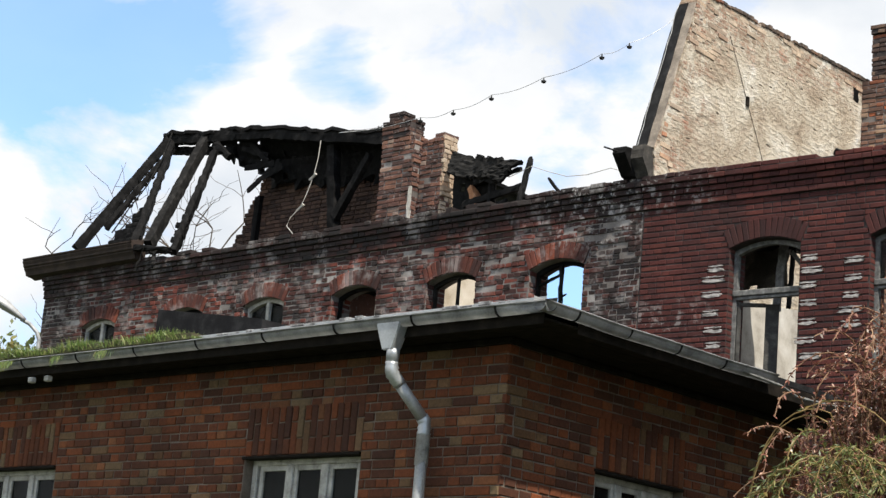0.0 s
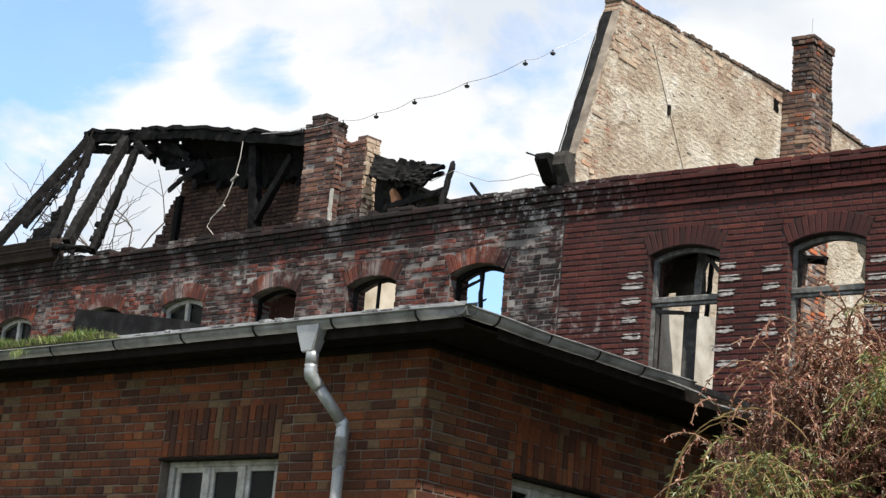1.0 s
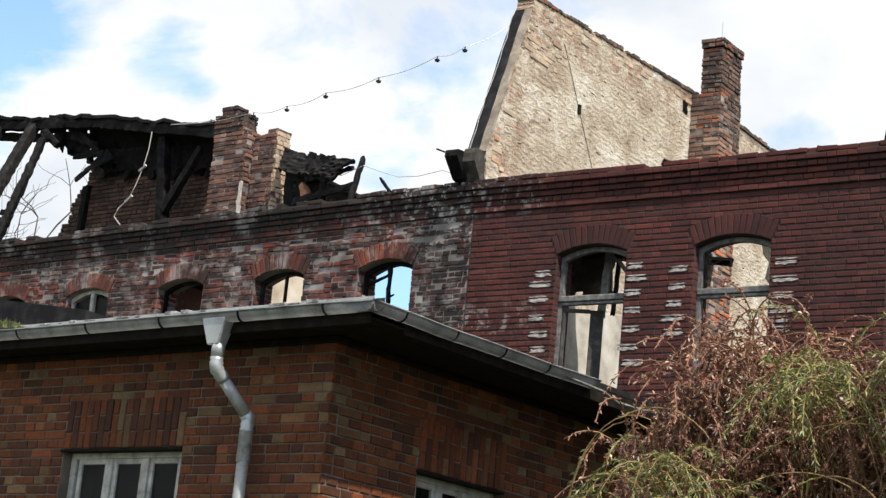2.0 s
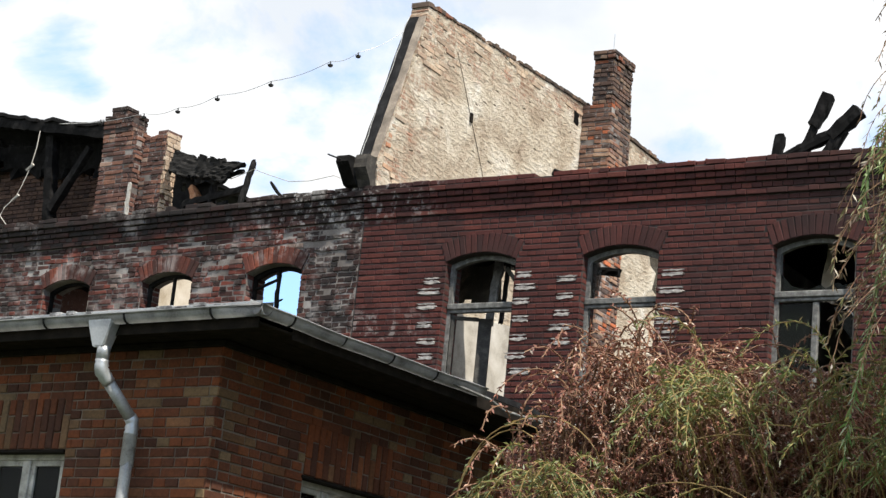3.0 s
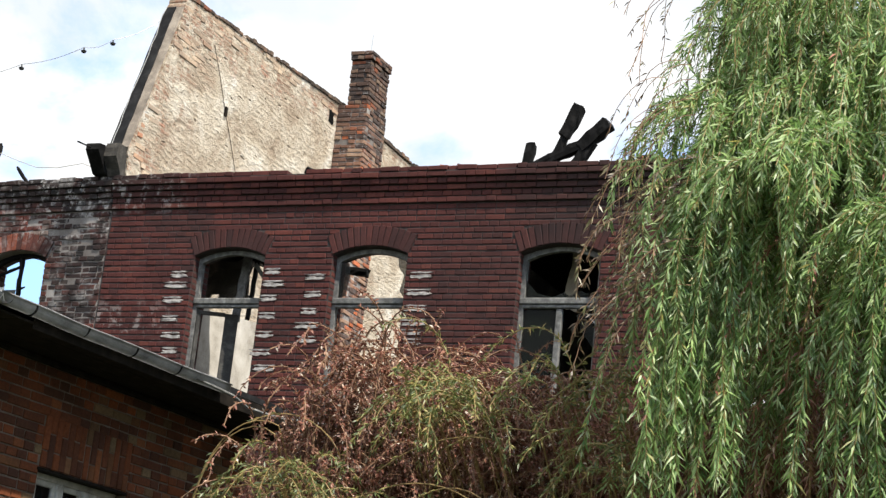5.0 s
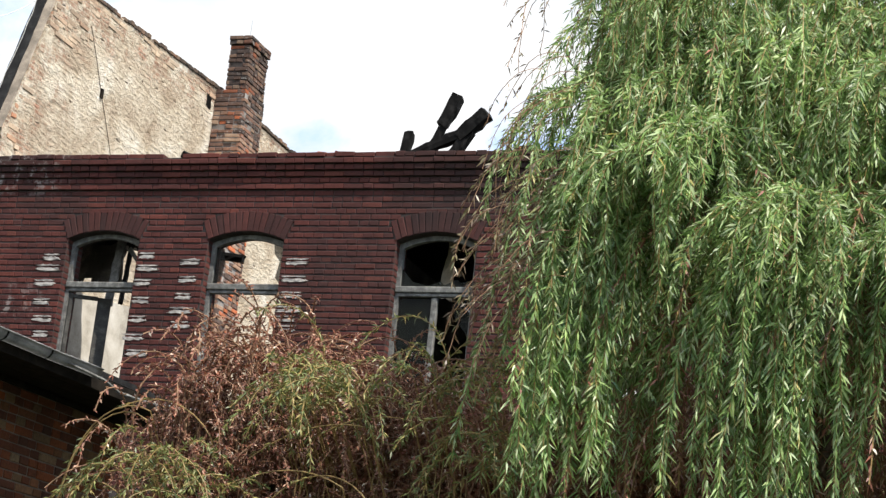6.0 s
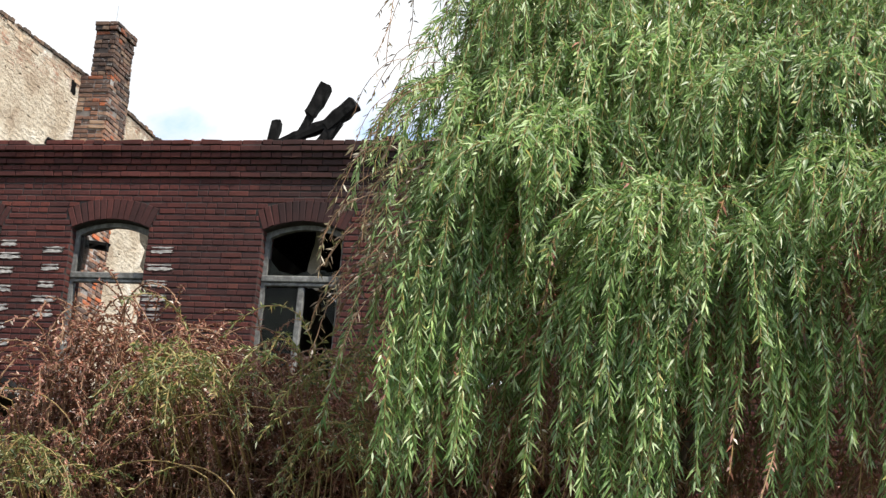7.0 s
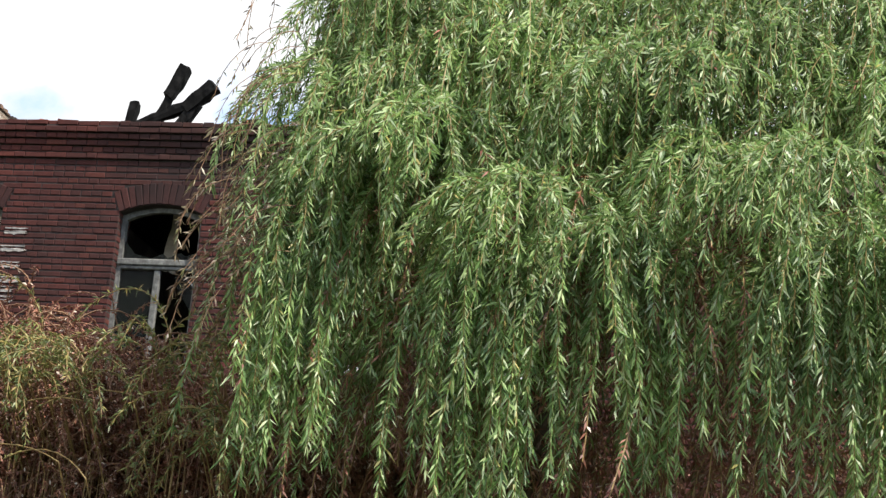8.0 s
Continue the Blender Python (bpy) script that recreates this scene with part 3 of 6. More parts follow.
def slope_strip(name, pts, x0, x1, lift, thick, material, parent, label=""):
    """A sheet that follows a sloping edge."""
    v, faces = [], []
    for (y, z), (ny, nz) in pts:
        for x in (x0, x1):
            for k in (lift, lift + thick):
                v.append((x + rng.uniform(-0.012, 0.012), y + ny * k, z + nz * k))
    for i in range(len(pts) - 1):
        a = i * 4
        faces += [(a, a + 4, a + 6, a + 2), (a + 1, a + 3, a + 7, a + 5), (a, a + 1, a + 5, a + 4), (a + 2, a + 6, a + 7, a + 3)]
    faces += [(0, 2, 3, 1), (len(v) - 4, len(v) - 3, len(v) - 1, len(v) - 2)]
    return raw(name, v, faces, material, parent, label)


edge_pts = [((-0.04 + 0.84 * t, 9.24 + 2.38 * t), (-0.94, 0.33)) for t in [i / 14 for i in range(15)]]
slope_strip("flashing", edge_pts, -0.17, 0.0, 0.004, 0.022, felt, house, "black felt strip on the slope")
slope_strip("render_edge", edge_pts, 0.002, 0.126, 0.002, 0.016, worn("grey_render", (0.10, 0.085, 0.07), (0.22, 0.185, 0.15), (0.38, 0.33, 0.27), 5, 0.9, bump=0.9), house, "grey cement edge")
bm = bmesh.new()
tube(bm, [(-0.13 + rng.uniform(-0.02, 0.02), y + ny * 0.05, z + nz * 0.07) for (y, z), (ny, nz) in edge_pts], 0.006, 6)
part("lightning_rod", bm, zinc_dull, house, "thin metal rod along the slope")
# corbel at the foot of the slope
prism("corbel", [(0.02, 8.80), (-0.16, 8.84), (-0.40, 9.10), (-0.38, 9.19), (-0.10, 9.21), (0.06, 9.16)], -0.30, -0.10, charred, house, "charred corbel at the slope's foot", 0.01, 3)
prism("corbel", [(0.05, 8.80), (-0.10, 8.82), (-0.26, 9.05), (-0.22, 9.24), (0.02, 9.26)], -0.10, 0.10, worn("sooty_render", (0.018, 0.016, 0.014), (0.042, 0.038, 0.033), (0.12, 0.105, 0.09), 8, 0.9), house, "sooty rendered corbel", 0.012, 3)
bm = bmesh.new()
tube(bm, [(-0.22, -0.36, 9.13), (-0.30, -0.60, 9.14)], 0.012, 6)
part("iron_hook", bm, charred, house)
# brick-on-edge coping of the long top
COPING = [brick_material("coping_brick", [(0.0, (0.05, 0.042, 0.036)), (0.5, (0.11, 0.085, 0.068)), (0.85, (0.18, 0.13, 0.095)), (1.0, (0.26, 0.10, 0.06))], k) for k in (False, True)]
pile = Pile(COPING, fire)
for i in range(78):
    y = 0.86 + i * 0.108
    z = 11.805 + (y - 0.84) * 0.0525 if y < 5.8 else 12.065
    if rng.random() > 0.06:
        pile.lay(0, 0, 0.095, 0.055 + rng.uniform(-0.015, 0.02), 0.31, 0, rng, pose(0.14, y + 0.1, z - 0.004 + rng.uniform(-0.008, 0.008), rng.uniform(-3, 3), 0, 90 + rng.uniform(-3, 3)) @ pose(-0.1, 0, 0))
pile.lay(0, 0, 0.16, 0.075, 0.29, 0, rng, pose(0.13, 1.02, 11.79, 0, 0, 90) @ pose(-0.2, 0, 0))
pile.close()
# bared bricks beside the slope and under the coping
BARED = [brick_material("limy_brick", [(0.0, (0.34, 0.27, 0.20)), (0.4, (0.45, 0.37, 0.28)), (0.8, (0.53, 0.45, 0.35)), (0.93, (0.42, 0.28, 0.19)), (1.0, (0.38, 0.16, 0.09))], k) for k in (False, True)]
pile = Pile(BARED, fire, rough=0.007)
z, n = 9.0, 0
while z < 12.0:
    front = max(0.04, -0.02 + (z - 9.24) * 0.353)
    y = front + (0.0 if n % 2 else 0.06)
    while y < 5.7:
        w = rng.choice((0.13, 0.26, 0.26))
        top = 11.80 + (y + w - 0.84) * 0.0525 if y > 0.84 else 11.5 + (y - front)
        near, under = y - front, top - z - COURSE
        odds = max((0.5 - near * 1.3) if z < 10.9 else (0.85 - near * 0.62), 0.9 - under * 2.4 - y * 0.07 if under > 0 else 0.0)
        if under > 0.0 and y > front and rng.random() < odds:
            pile.lay(0, 0, w - 0.014, COURSE - 0.014, 0.05, 0, rng, pose(0.123 + rng.uniform(-0.003, 0.008), y, z, 0, 0, 90 + rng.uniform(-1.5, 1.5)))
        y += w
    z, n = z + COURSE, n + 1
pile.close()
# a hollow for a timber, its shade a black plate, and its broken brick
bm = bmesh.new()
box(bm, (0.10, 5.52, 11.66), (0.128, 5.68, 11.84))
bmesh.ops.subdivide_edges(bm, edges=bm.edges[:], cuts=2, use_grid_fill=True)
for v in bm.verts:
    v.co += Vector((0, rng.uniform(-0.04, 0.04), rng.uniform(-0.04, 0.04)))
part("pocket_shade", bm, charred, fire, "beam pocket in the render, its shade a black plate")
bm = bmesh.new()
tube(bm, [(0.128, 1.73, 11.43), (0.135, 1.98, 11.05), (0.13, 2.28, 10.60), (0.135, 2.55, 10.2), (0.13, 2.86, 9.74), (0.13, 3.2, 9.2)], 0.0042, 5)
box(bm, (0.12, 2.25, 10.54), (0.15, 2.31, 10.68))
part("wall_cable", bm, dark_timber, house, "thin cable with a clamp on the render")
bm = bmesh.new()
tube(bm, [(0.0, 0.95, 11.85), (0.0, 0.95, 12.02), (0.03, 0.97, 12.06)], 0.008, 5)
part("iron_pin", bm, charred, house)


# ---- chimney ----
def brick_box(name, u0, u1, d0, d1, z0, z1, mats, core_mat, parent, label="", inset=0.012, wobble=0.006):
    """A pier or chimney: a core with bricks on its four sides."""
    bm = bmesh.new()
    box(bm, (u0 + inset, d0 + inset, z0), (u1 - inset, d1 - inset, z1 - 0.02))
    core = part(name, bm, core_mat, parent, label)
    pile = Pile(mats, core, rough=0.008)
    n, z = 0, z0
    while z < z1 - 0.03:
        dx, dy = rng.uniform(-wobble, wobble), rng.uniform(-wobble, wobble)
        for a, b, m in ((u0, u1, pose(u0 + dx, d0 + dy, z)), (d0, d1, pose(u1 + dx, d0 + dy, z, 0, 0, 90)),
                        (u0, u1, pose(u1 + dx, d1 + dy, z, 0, 0, 180)), (d0, d1, pose(u0 + dx, d1 + dy, z, 0, 0, -90))):
            length, x = b - a, 0.0
            while x < length - 0.02:
                w = min(0.26 if rng.random() < 0.35 else 0.13, length - x)
                if length - x - w < 0.05:
                    w = length - x
                pile.lay(0, 0, w - JOINT * rng.uniform(0.7, 1.6), COURSE - JOINT * rng.uniform(1.2, 2.2), 0.06, 0, rng, m @ pose(x, rng.uniform(-0.010, 0.010), 0, 0, rng.uniform(-0.8, 0.8), 0))
                x += w
        n, z = n + 1, z + COURSE
    pile.close()
    return core


def soot_stack(nt, pos):
    s = xyz(nt, pos)
    n = noise_node(nt, pos, 1.5, 5, 0.6)
    return band(nt, math_node(nt, "ADD", s[2], math_node(nt, "MULTIPLY", n.outputs["Fac"], 1.2)), 11.9, 12.7)


FLUE = [brick_material("flue_brick", [(0.0, (0.07, 0.055, 0.05)), (0.35, (0.15, 0.095, 0.075)), (0.6, (0.24, 0.135, 0.095)), (0.82, (0.34, 0.25, 0.18)), (0.90, (0.22, 0.12, 0.085)), (1.0, (0.50, 0.15, 0.06))], k, soot_stack, lime_specks, 0.5, 0.5) for k in (False, True)]
chimney = thing("chimney", "tall brick chimney with a sooty top against the fire wall", "chimney", pose(HX, HY, 0, 0, 0, TURN))
brick_box("breast", 0.125, 0.66, 5.80, 6.55, 5.2, 12.05, FLUE, mortar_wing, chimney)
brick_box("shaft", 0.27, 0.63, 5.81, 6.53, 12.052, 12.83, FLUE, mortar_dark, chimney)
brick_box("cap", 0.245, 0.655, 5.785, 6.555, 12.832, 12.985, FLUE, mortar_dark, chimney, "projecting top courses")
bm = bmesh.new()
tube(bm, [(0.40, 6.2, 12.95), (0.402, 6.2, 13.42)], 0.006, 5)
part("aerial", bm, zinc, chimney, "thin metal rod")


# ---- charred timbers ----
def beam_mesh(p, q, w, h, seed, burn=0.3, taper=0.75):
    """A burnt squared timber from p to q, eaten away along its edges."""
    r = random.Random(seed)
    p, q = Vector(p), Vector(q)
    d = (q - p).normalized()
    side = d.cross(Vector((0, 0, 1)))
    if side.length < 0.15:
        side = d.cross(Vector((0, 1, 0)))
    side.normalize()
    up = side.cross(d)
    n = max(5, int((q - p).length / 0.09))
    bm = bmesh.new()
    rings = []
    for i in range(n + 1):
        t = i / n
        k = 1 - (1 - taper) * t
        ring = []
        for a, b in ((-1, -1), (0, -1.04), (1, -1), (1.04, 0), (1, 1), (0, 1.04), (-1, 1), (-1.04, 0)):
            e = 1 - burn * r.random() * (1.0 if abs(a * b) == 1 else 0.6)
            c = p + d * ((q - p).length * t + r.uniform(-0.02, 0.02)) + side * (a * w / 2 * k * e) + up * (b * h / 2 * k * e)
            ring.append(bm.verts.new(c))
        rings.append(ring)
    for a, b in zip(rings, rings[1:]):
        for k in range(8):
            bm.faces.new((a[k], a[(k + 1) % 8], b[(k + 1) % 8], b[k]))
    bm.faces.new(rings[0][::-1])
    bm.faces.new(rings[-1])
    bmesh.ops.recalc_face_normals(bm, faces=bm.faces[:])
    return bm


seed_no = [100]


def timber(name, p, q, w, h, parent, material=None, burn=0.3, taper=0.8, label=""):
    seed_no[0] += 1
    return part(name, beam_mesh(p, q, w, h, seed_no[0], burn, taper), material or charred, parent, label)


roof_frame = thing("burnt_roof_frame", "charred black timber roof frame on the wing", "roof frame", pose(HX, HY, 0))
timber("rafter", (-13.35, 0.28, 9.36), (-12.66, 1.62, 11.84), 0.18, 0.21, roof_frame, charred, 0.2)
timber("rafter", (-12.85, 0.50, 9.75), (-12.50, 1.62, 11.66), 0.09, 0.16, roof_frame, charred, 0.65)
timber("rafter", (-11.76, 0.40, 9.34), (-12.58, 1.60, 11.72), 0.15, 0.17, roof_frame, charred, 0.35)
timber("rafter", (-11.20, 0.28, 9.20), (-11.60, 1.60, 11.62), 0.18, 0.20, roof_frame, ashen, 0.14, 0.9)
timber("rafter", (-10.47, 0.28, 8.98), (-11.04, 1.38, 11.20), 0.15, 0.17, roof_frame, charred, 0.3)
for k, (u, w) in enumerate(((0.10, 0.30), (0.16, 0.26), (0.24, 0.34), (0.32, 0.22))):
    timber("stub", (-10.47 - 0.57 * u - w * 0.6, 0.28 + 1.1 * u, 9.0 + 2.2 * u + 0.05), (-10.47 - 0.57 * u + 0.1, 0.28 + 1.1 * u, 9.0 + 2.2 * u), 0.05, 0.12, roof_frame, charred, 0.5, 1.2)
timber("sill_beam", (-12.3, 0.30, 9.18), (-10.5, 0.28, 9.02), 0.14, 0.12, roof_frame, charred, 0.45)
for i in range(9):
    timber("batten", (-12.62 + 0.035 * i + rng.uniform(-0.12, 0.12), 0.36 + 0.07 * i, 9.30 + 0.115 * i), (-11.70 - 0.05 * i + rng.uniform(-0.12, 0.08), 0.38 + 0.07 * i, 9.30 + 0.115 * i), 0.05, 0.13, roof_frame, charred, 0.55)
for i in range(7):
    t = 0.42 + 0.065 * i
    timber("web", (-13.30 + 0.66 * t, 0.28 + 1.34 * t, 9.36 + 2.48 * t - 0.06), (-12.80 + 0.30 * t + rng.uniform(-0.05, 0.05), 0.35 + 1.27 * t, 9.36 + 2.38 * t - 0.12), 0.05, 0.09, roof_frame, charred, 0.5)
timber("purlin", (-12.85, 1.62, 11.76), (-9.6, 1.62, 11.40), 0.18, 0.22, roof_frame, charred, 0.22, 1.0)
timber("purlin", (-12.75, 1.75, 11.56), (-10.9, 1.75, 11.30), 0.14, 0.16, roof_frame, charred, 0.3, 1.0)
timber("purlin", (-9.75, 1.62, 11.41), (-6.85, 1.62, 10.88), 0.18, 0.24, roof_frame, charred, 0.22, 1.0)
timber("strut", (-11.15, 1.45, 11.38), (-10.75, 1.5, 11.08), 0.13, 0.17, roof_frame, charred, 0.5)
timber("post", (-8.08, 1.9, 8.6), (-8.26, 1.75, 11.0), 0.18, 0.18, roof_frame, charred, 0.15, 1.0)
timber("strut", (-8.10, 1.8, 9.70), (-7.32, 1.75, 10.72), 0.14, 0.16, roof_frame, charred, 0.2)


def ragged_sheet(name, corners, nu, nv, thick, parent, material, seed, hole=0.0, fray=0.12, wave=0.06):
    """A burnt sheet of boarding with frayed edges and holes."""
    r = random.Random(seed)
    a, b, c, d = [Vector(p) for p in corners]
    nrm = (b - a).cross(d - a).normalized()
    bm = bmesh.new()
    grid = []
    for j in range(nv + 1):
        row = []
        for i in range(nu + 1):
            u, w = i / nu, j / nv
            p = (a * (1 - u) + b * u) * (1 - w) + (d * (1 - u) + c * u) * w
            if i in (0, nu) or j in (0, nv):
                p += Vector((r.uniform(-fray, fray), r.uniform(-fray, fray), r.uniform(-fray, fray)))
            p += nrm * (noise.noise(p * 1.7) * wave * 2 + r.uniform(-wave, wave) * 0.4)
            row.append(bm.verts.new(p))
        grid.append(row)
    for j in range(nv):
        for i in range(nu):
            edge = i in (0, nu - 1) or j in (0, nv - 1)
            if r.random() < hole * (1.6 if edge else 1.0):
                continue
            bm.faces.new((grid[j][i], grid[j][i + 1], grid[j + 1][i + 1], grid[j + 1][i]))
    ex = bmesh.ops.extrude_face_region(bm, geom=bm.faces[:])
    for v in [g for g in ex["geom"] if isinstance(g, bmesh.types.BMVert)]:
        v.co -= nrm * thick
    bmesh.ops.delete(bm, geom=[v for v in bm.verts if not v.link_faces], context="VERTS")
    bmesh.ops.recalc_face_normals(bm, faces=bm.faces[:])
    return part(name, bm, material, parent)


ragged_sheet("roof_boarding", [(-12.8, 1.5, 11.84), (-10.1, 1.5, 11.60), (-10.1, 2.0, 11.62), (-12.6, 1.95, 11.86)], 20, 3, 0.06, roof_frame, charred, 3, 0.02, 0.04, 0.03)
ragged_sheet("roof_boarding", [(-10.4, 1.5, 11.62), (-6.8, 1.5, 11.02), (-6.6, 6.0, 10.70), (-9.6, 6.0, 11.20)], 20, 11, 0.06, roof_frame, charred, 4, 0.02, 0.03, 0.03)
ragged_sheet("roof_boarding", [(-10.45, 2.16, 10.88), (-6.95, 2.16, 10.72), (-6.85, 1.72, 11.0), (-10.3, 1.72, 11.55)], 24, 5, 0.04, roof_frame, charred, 5, 0.02, 0.06, 0.02)
ragged_sheet("torn_boarding", [(-11.35, 1.75, 11.30), (-10.15, 1.9, 10.80), (-10.15, 1.7, 11.52), (-11.45, 1.66, 11.60)], 16, 7, 0.03, roof_frame, charred, 17, 0.10, 0.09, 0.03)
ragged_sheet("ceiling_lining", [(-10.2, 2.12, 10.62), (-7.0, 2.12, 10.30), (-6.95, 1.95, 10.95), (-10.3, 1.95, 11.2)], 26, 5, 0.03, roof_frame, charred, 18, 0.02, 0.10, 0.03)
for i, (p, q) in enumerate((((-10.35, 1.6, 11.35), (-9.85, 1.6, 10.95)), ((-10.6, 1.6, 11.3), (-9.9, 1.62, 11.08)), ((-10.45, 1.6, 10.9), (-9.7, 1.62, 10.92)), ((-10.3, 1.6, 10.45), (-9.6, 1.65, 10.95)), ((-10.1, 1.6, 10.6), (-9.5, 1.65, 10.85)))):
    shift = Vector((-0.08, 0.1, 0.0))
    timber("hanging_board", Vector(p) + shift, Vector(q) + shift * 1.6, 0.03, 0.11, roof_frame, charred, 0.5, 1.3)
bm = bmesh.new()
tube(bm, [(-12.48, 1.45, 11.80), (-12.36, 1.2, 11.2), (-12.3, 0.9, 10.6), (-12.35, 0.6, 10.1), (-12.5, 0.4, 9.6)], 0.014, 5)
part("hanging_wire", bm, ashen, roof_frame)
bm = bmesh.new()
tube(bm, [(-8.10, 1.3, 10.95), (-8.12, 1.3, 10.65), (-8.17, 1.28, 10.32), (-8.27, 1.25, 10.0), (-8.34, 1.2, 9.76), (-8.50, 1.15, 9.60), (-8.52, 1.1, 9.44), (-8.32, 1.1, 9.26)], 0.008, 6)
for p in ((-8.18, 1.27, 10.3), (-8.34, 1.2, 9.76)):
    tube(bm, [Vector(p) + Vector((-0.07, 0, -0.04)), Vector(p) + Vector((0.08, 0, 0.05))], 0.025, 5)
part("hanging_cable", bm, pale_rope, roof_frame, "pale cable with fittings hanging from the roof")

# inner brick wall with a broken edge, and the piers
INNER = [brick_material("inner_brick", [(0.0, (0.08, 0.05, 0.04)), (0.5, (0.14, 0.078, 0.055)), (1.0, (0.21, 0.13, 0.09))], k, soot_wing, None, 0.35, 0.45) for k in (False, True)]
inner = raw("inner_wall", [(x, y, z) for y in (2.22, 2.5) for x, z in ((-11.15, 6.0), (-7.0, 6.0), (-7.0, 11.0), (-10.45, 11.0), (-10.85, 10.2), (-11.1, 9.7))],
            [(0, 1, 2, 3, 4, 5), (11, 10, 9, 8, 7, 6)] + [(i, i + 6, (i + 1) % 6 + 6, (i + 1) % 6) for i in range(6)], mortar_dark, wing, "smoke-darkened inner brick wall")
pile = Pile(INNER, inner)
z, n = 8.4, 0
while z < 10.9:
    left = -11.22 + max(0, z - 9.65) * 0.55 + rng.uniform(-0.08, 0.08)
    lay_course(pile, left, -7.0, z, COURSE, n, 2.20, [], rng, 0.2)
    z, n = z + COURSE, n + 1
pile.close()
timber("door_post", (-10.64, 2.15, 8.4), (-10.58, 2.15, 10.5), 0.14, 0.10, roof_frame, charred, 0.2, 1.0)


def soot_pier(nt, pos):
    s = xyz(nt, pos)
    n = noise_node(nt, pos, 1.3, 5, 0.6)
    return band(nt, math_node(nt, "ADD", s[2], math_node(nt, "MULTIPLY", n.outputs["Fac"], 0.9)), 10.9, 11.3)


PIER = [brick_material("pier_brick", [(0.0, (0.07, 0.045, 0.040)), (0.4, (0.12, 0.066, 0.055)), (0.75, (0.17, 0.088, 0.068)), (0.92, (0.22, 0.115, 0.08)), (1.0, (0.30, 0.24, 0.20))], k, soot_pier, lime_specks, 0.5, 0.8) for k in (False, True)]
pier = thing("brick_pier", "broken brick chimney pier with a soot-black top", "chimney", pose(HX, HY, 0))
brick_box("shaft", -6.04, -5.30, 0.80, 1.10, 8.5, 10.50, PIER, mortar_wing, pier)
brick_box("top", -6.06, -5.42, 0.79, 1.11, 10.502, 10.80, PIER, mortar_dark, pier, "ragged sooty top courses", 0.012, 0.02)
brick_box("top", -5.97, -5.62, 0.82, 1.08, 10.802, 10.93, PIER, mortar_dark, pier, "last broken courses", 0.012, 0.02)
pier = thing("brick_pier", "narrow broken brick pier with pale sunlit edge", "chimney", pose(HX, HY, 0))
brick_box("shaft", -5.29, -4.80, 0.95, 1.24, 8.55, 10.36, PIER, mortar_wing, pier)
brick_box("top", -5.00, -4.79, 0.94, 1.25, 10.362, 10.52, PIER, mortar_wing, pier, "ragged top courses", 0.012, 0.02)
brick_box("top", -5.28, -5.02, 0.96, 1.23, 10.362, 10.44, PIER, mortar_wing, pier, "broken courses", 0.012, 0.02)

# broken brick ends on the sunlit side, paler to carry the sunlight in colour
pile = Pile(BARED, pier, rough=0.012)
for k in range(24):
    z = 8.62 + k * COURSE
    x = 0.95
    while x < 1.2:
        w = rng.choice((0.09, 0.13, 0.2))
        pile.lay(0, 0, min(w, 1.25 - x) - 0.012, COURSE - 0.013, 0.05, 0, rng, pose(-4.775 + rng.uniform(-0.012, 0.02), x, z, 0, rng.uniform(-2, 2), 90 + rng.uniform(-4, 4)))
        x += w
pile.close()
# old plaster on the pier's edge, its sunlight put into the pale colour
bm = bmesh.new()
box(bm, (-5.335, 0.782, 8.9), (-5.288, 0.81, 9.62))
bmesh.ops.subdivide_edges(bm, edges=bm.edges[:], cuts=6, use_grid_fill=True)
for v in bm.verts:
    v.co += Vector((rng.uniform(-0.018, 0.018), rng.uniform(-0.006, 0.006), rng.uniform(-0.02, 0.02)))
part("sunlit_plaster_strip", bm, pale_rope, pier, "strip of old plaster, pale as the pier's sunlit edge")

# remains of the roof beside the piers
wreck = thing("burnt_roof_remnant", "charred sagging roof remnant with broken timbers", "roof remnant", pose(HX, HY, 0))
ragged_sheet("roof_sheet", [(-4.50, 0.80, 9.72), (-3.35, 0.70, 9.46), (-2.95, 0.78, 9.70), (-4.60, 0.98, 10.13)], 22, 10, 0.05, wreck, ashen, 8, 0.06, 0.03, 0.05)
ragged_sheet("roof_sheet", [(-4.5, 1.0, 8.9), (-3.75, 1.0, 8.9), (-3.55, 0.95, 9.85), (-4.5, 0.95, 10.05)], 8, 8, 0.04, wreck, charred, 9, 0.01, 0.03, 0.03)
ragged_sheet("roof_sheet", [(-3.95, 0.8, 9.5), (-3.5, 0.8, 9.45), (-3.45, 0.78, 9.85), (-3.95, 0.8, 9.95)], 6, 5, 0.03, wreck, ashen, 10, 0.06, 0.03, 0.03)
timber("post", (-2.72, 0.45, 8.78), (-2.84, 0.82, 9.74), 0.075, 0.09, wreck, charred, 0.35, 1.0)
timber("rail", (-4.2, 0.9, 9.22), (-2.92, 0.8, 9.32), 0.10, 0.12, wreck, charred, 0.3, 0.9)
timber("rail", (-4.1, 0.95, 9.55), (-3.0, 0.8, 9.60), 0.08, 0.10, wreck, charred, 0.5, 0.8)
timber("stud", (-3.62, 0.85, 8.8), (-3.64, 0.85, 9.5), 0.09, 0.10, wreck, charred, 0.4)
timber("board", (-4.15, 0.9, 9.0), (-3.3, 0.85, 9.16), 0.05, 0.10, wreck, charred, 0.4)
fresh = worn("sooty_orange_brick", (0.20, 0.085, 0.045), (0.38, 0.18, 0.09), (0.5, 0.3, 0.18), 12, 0.9)
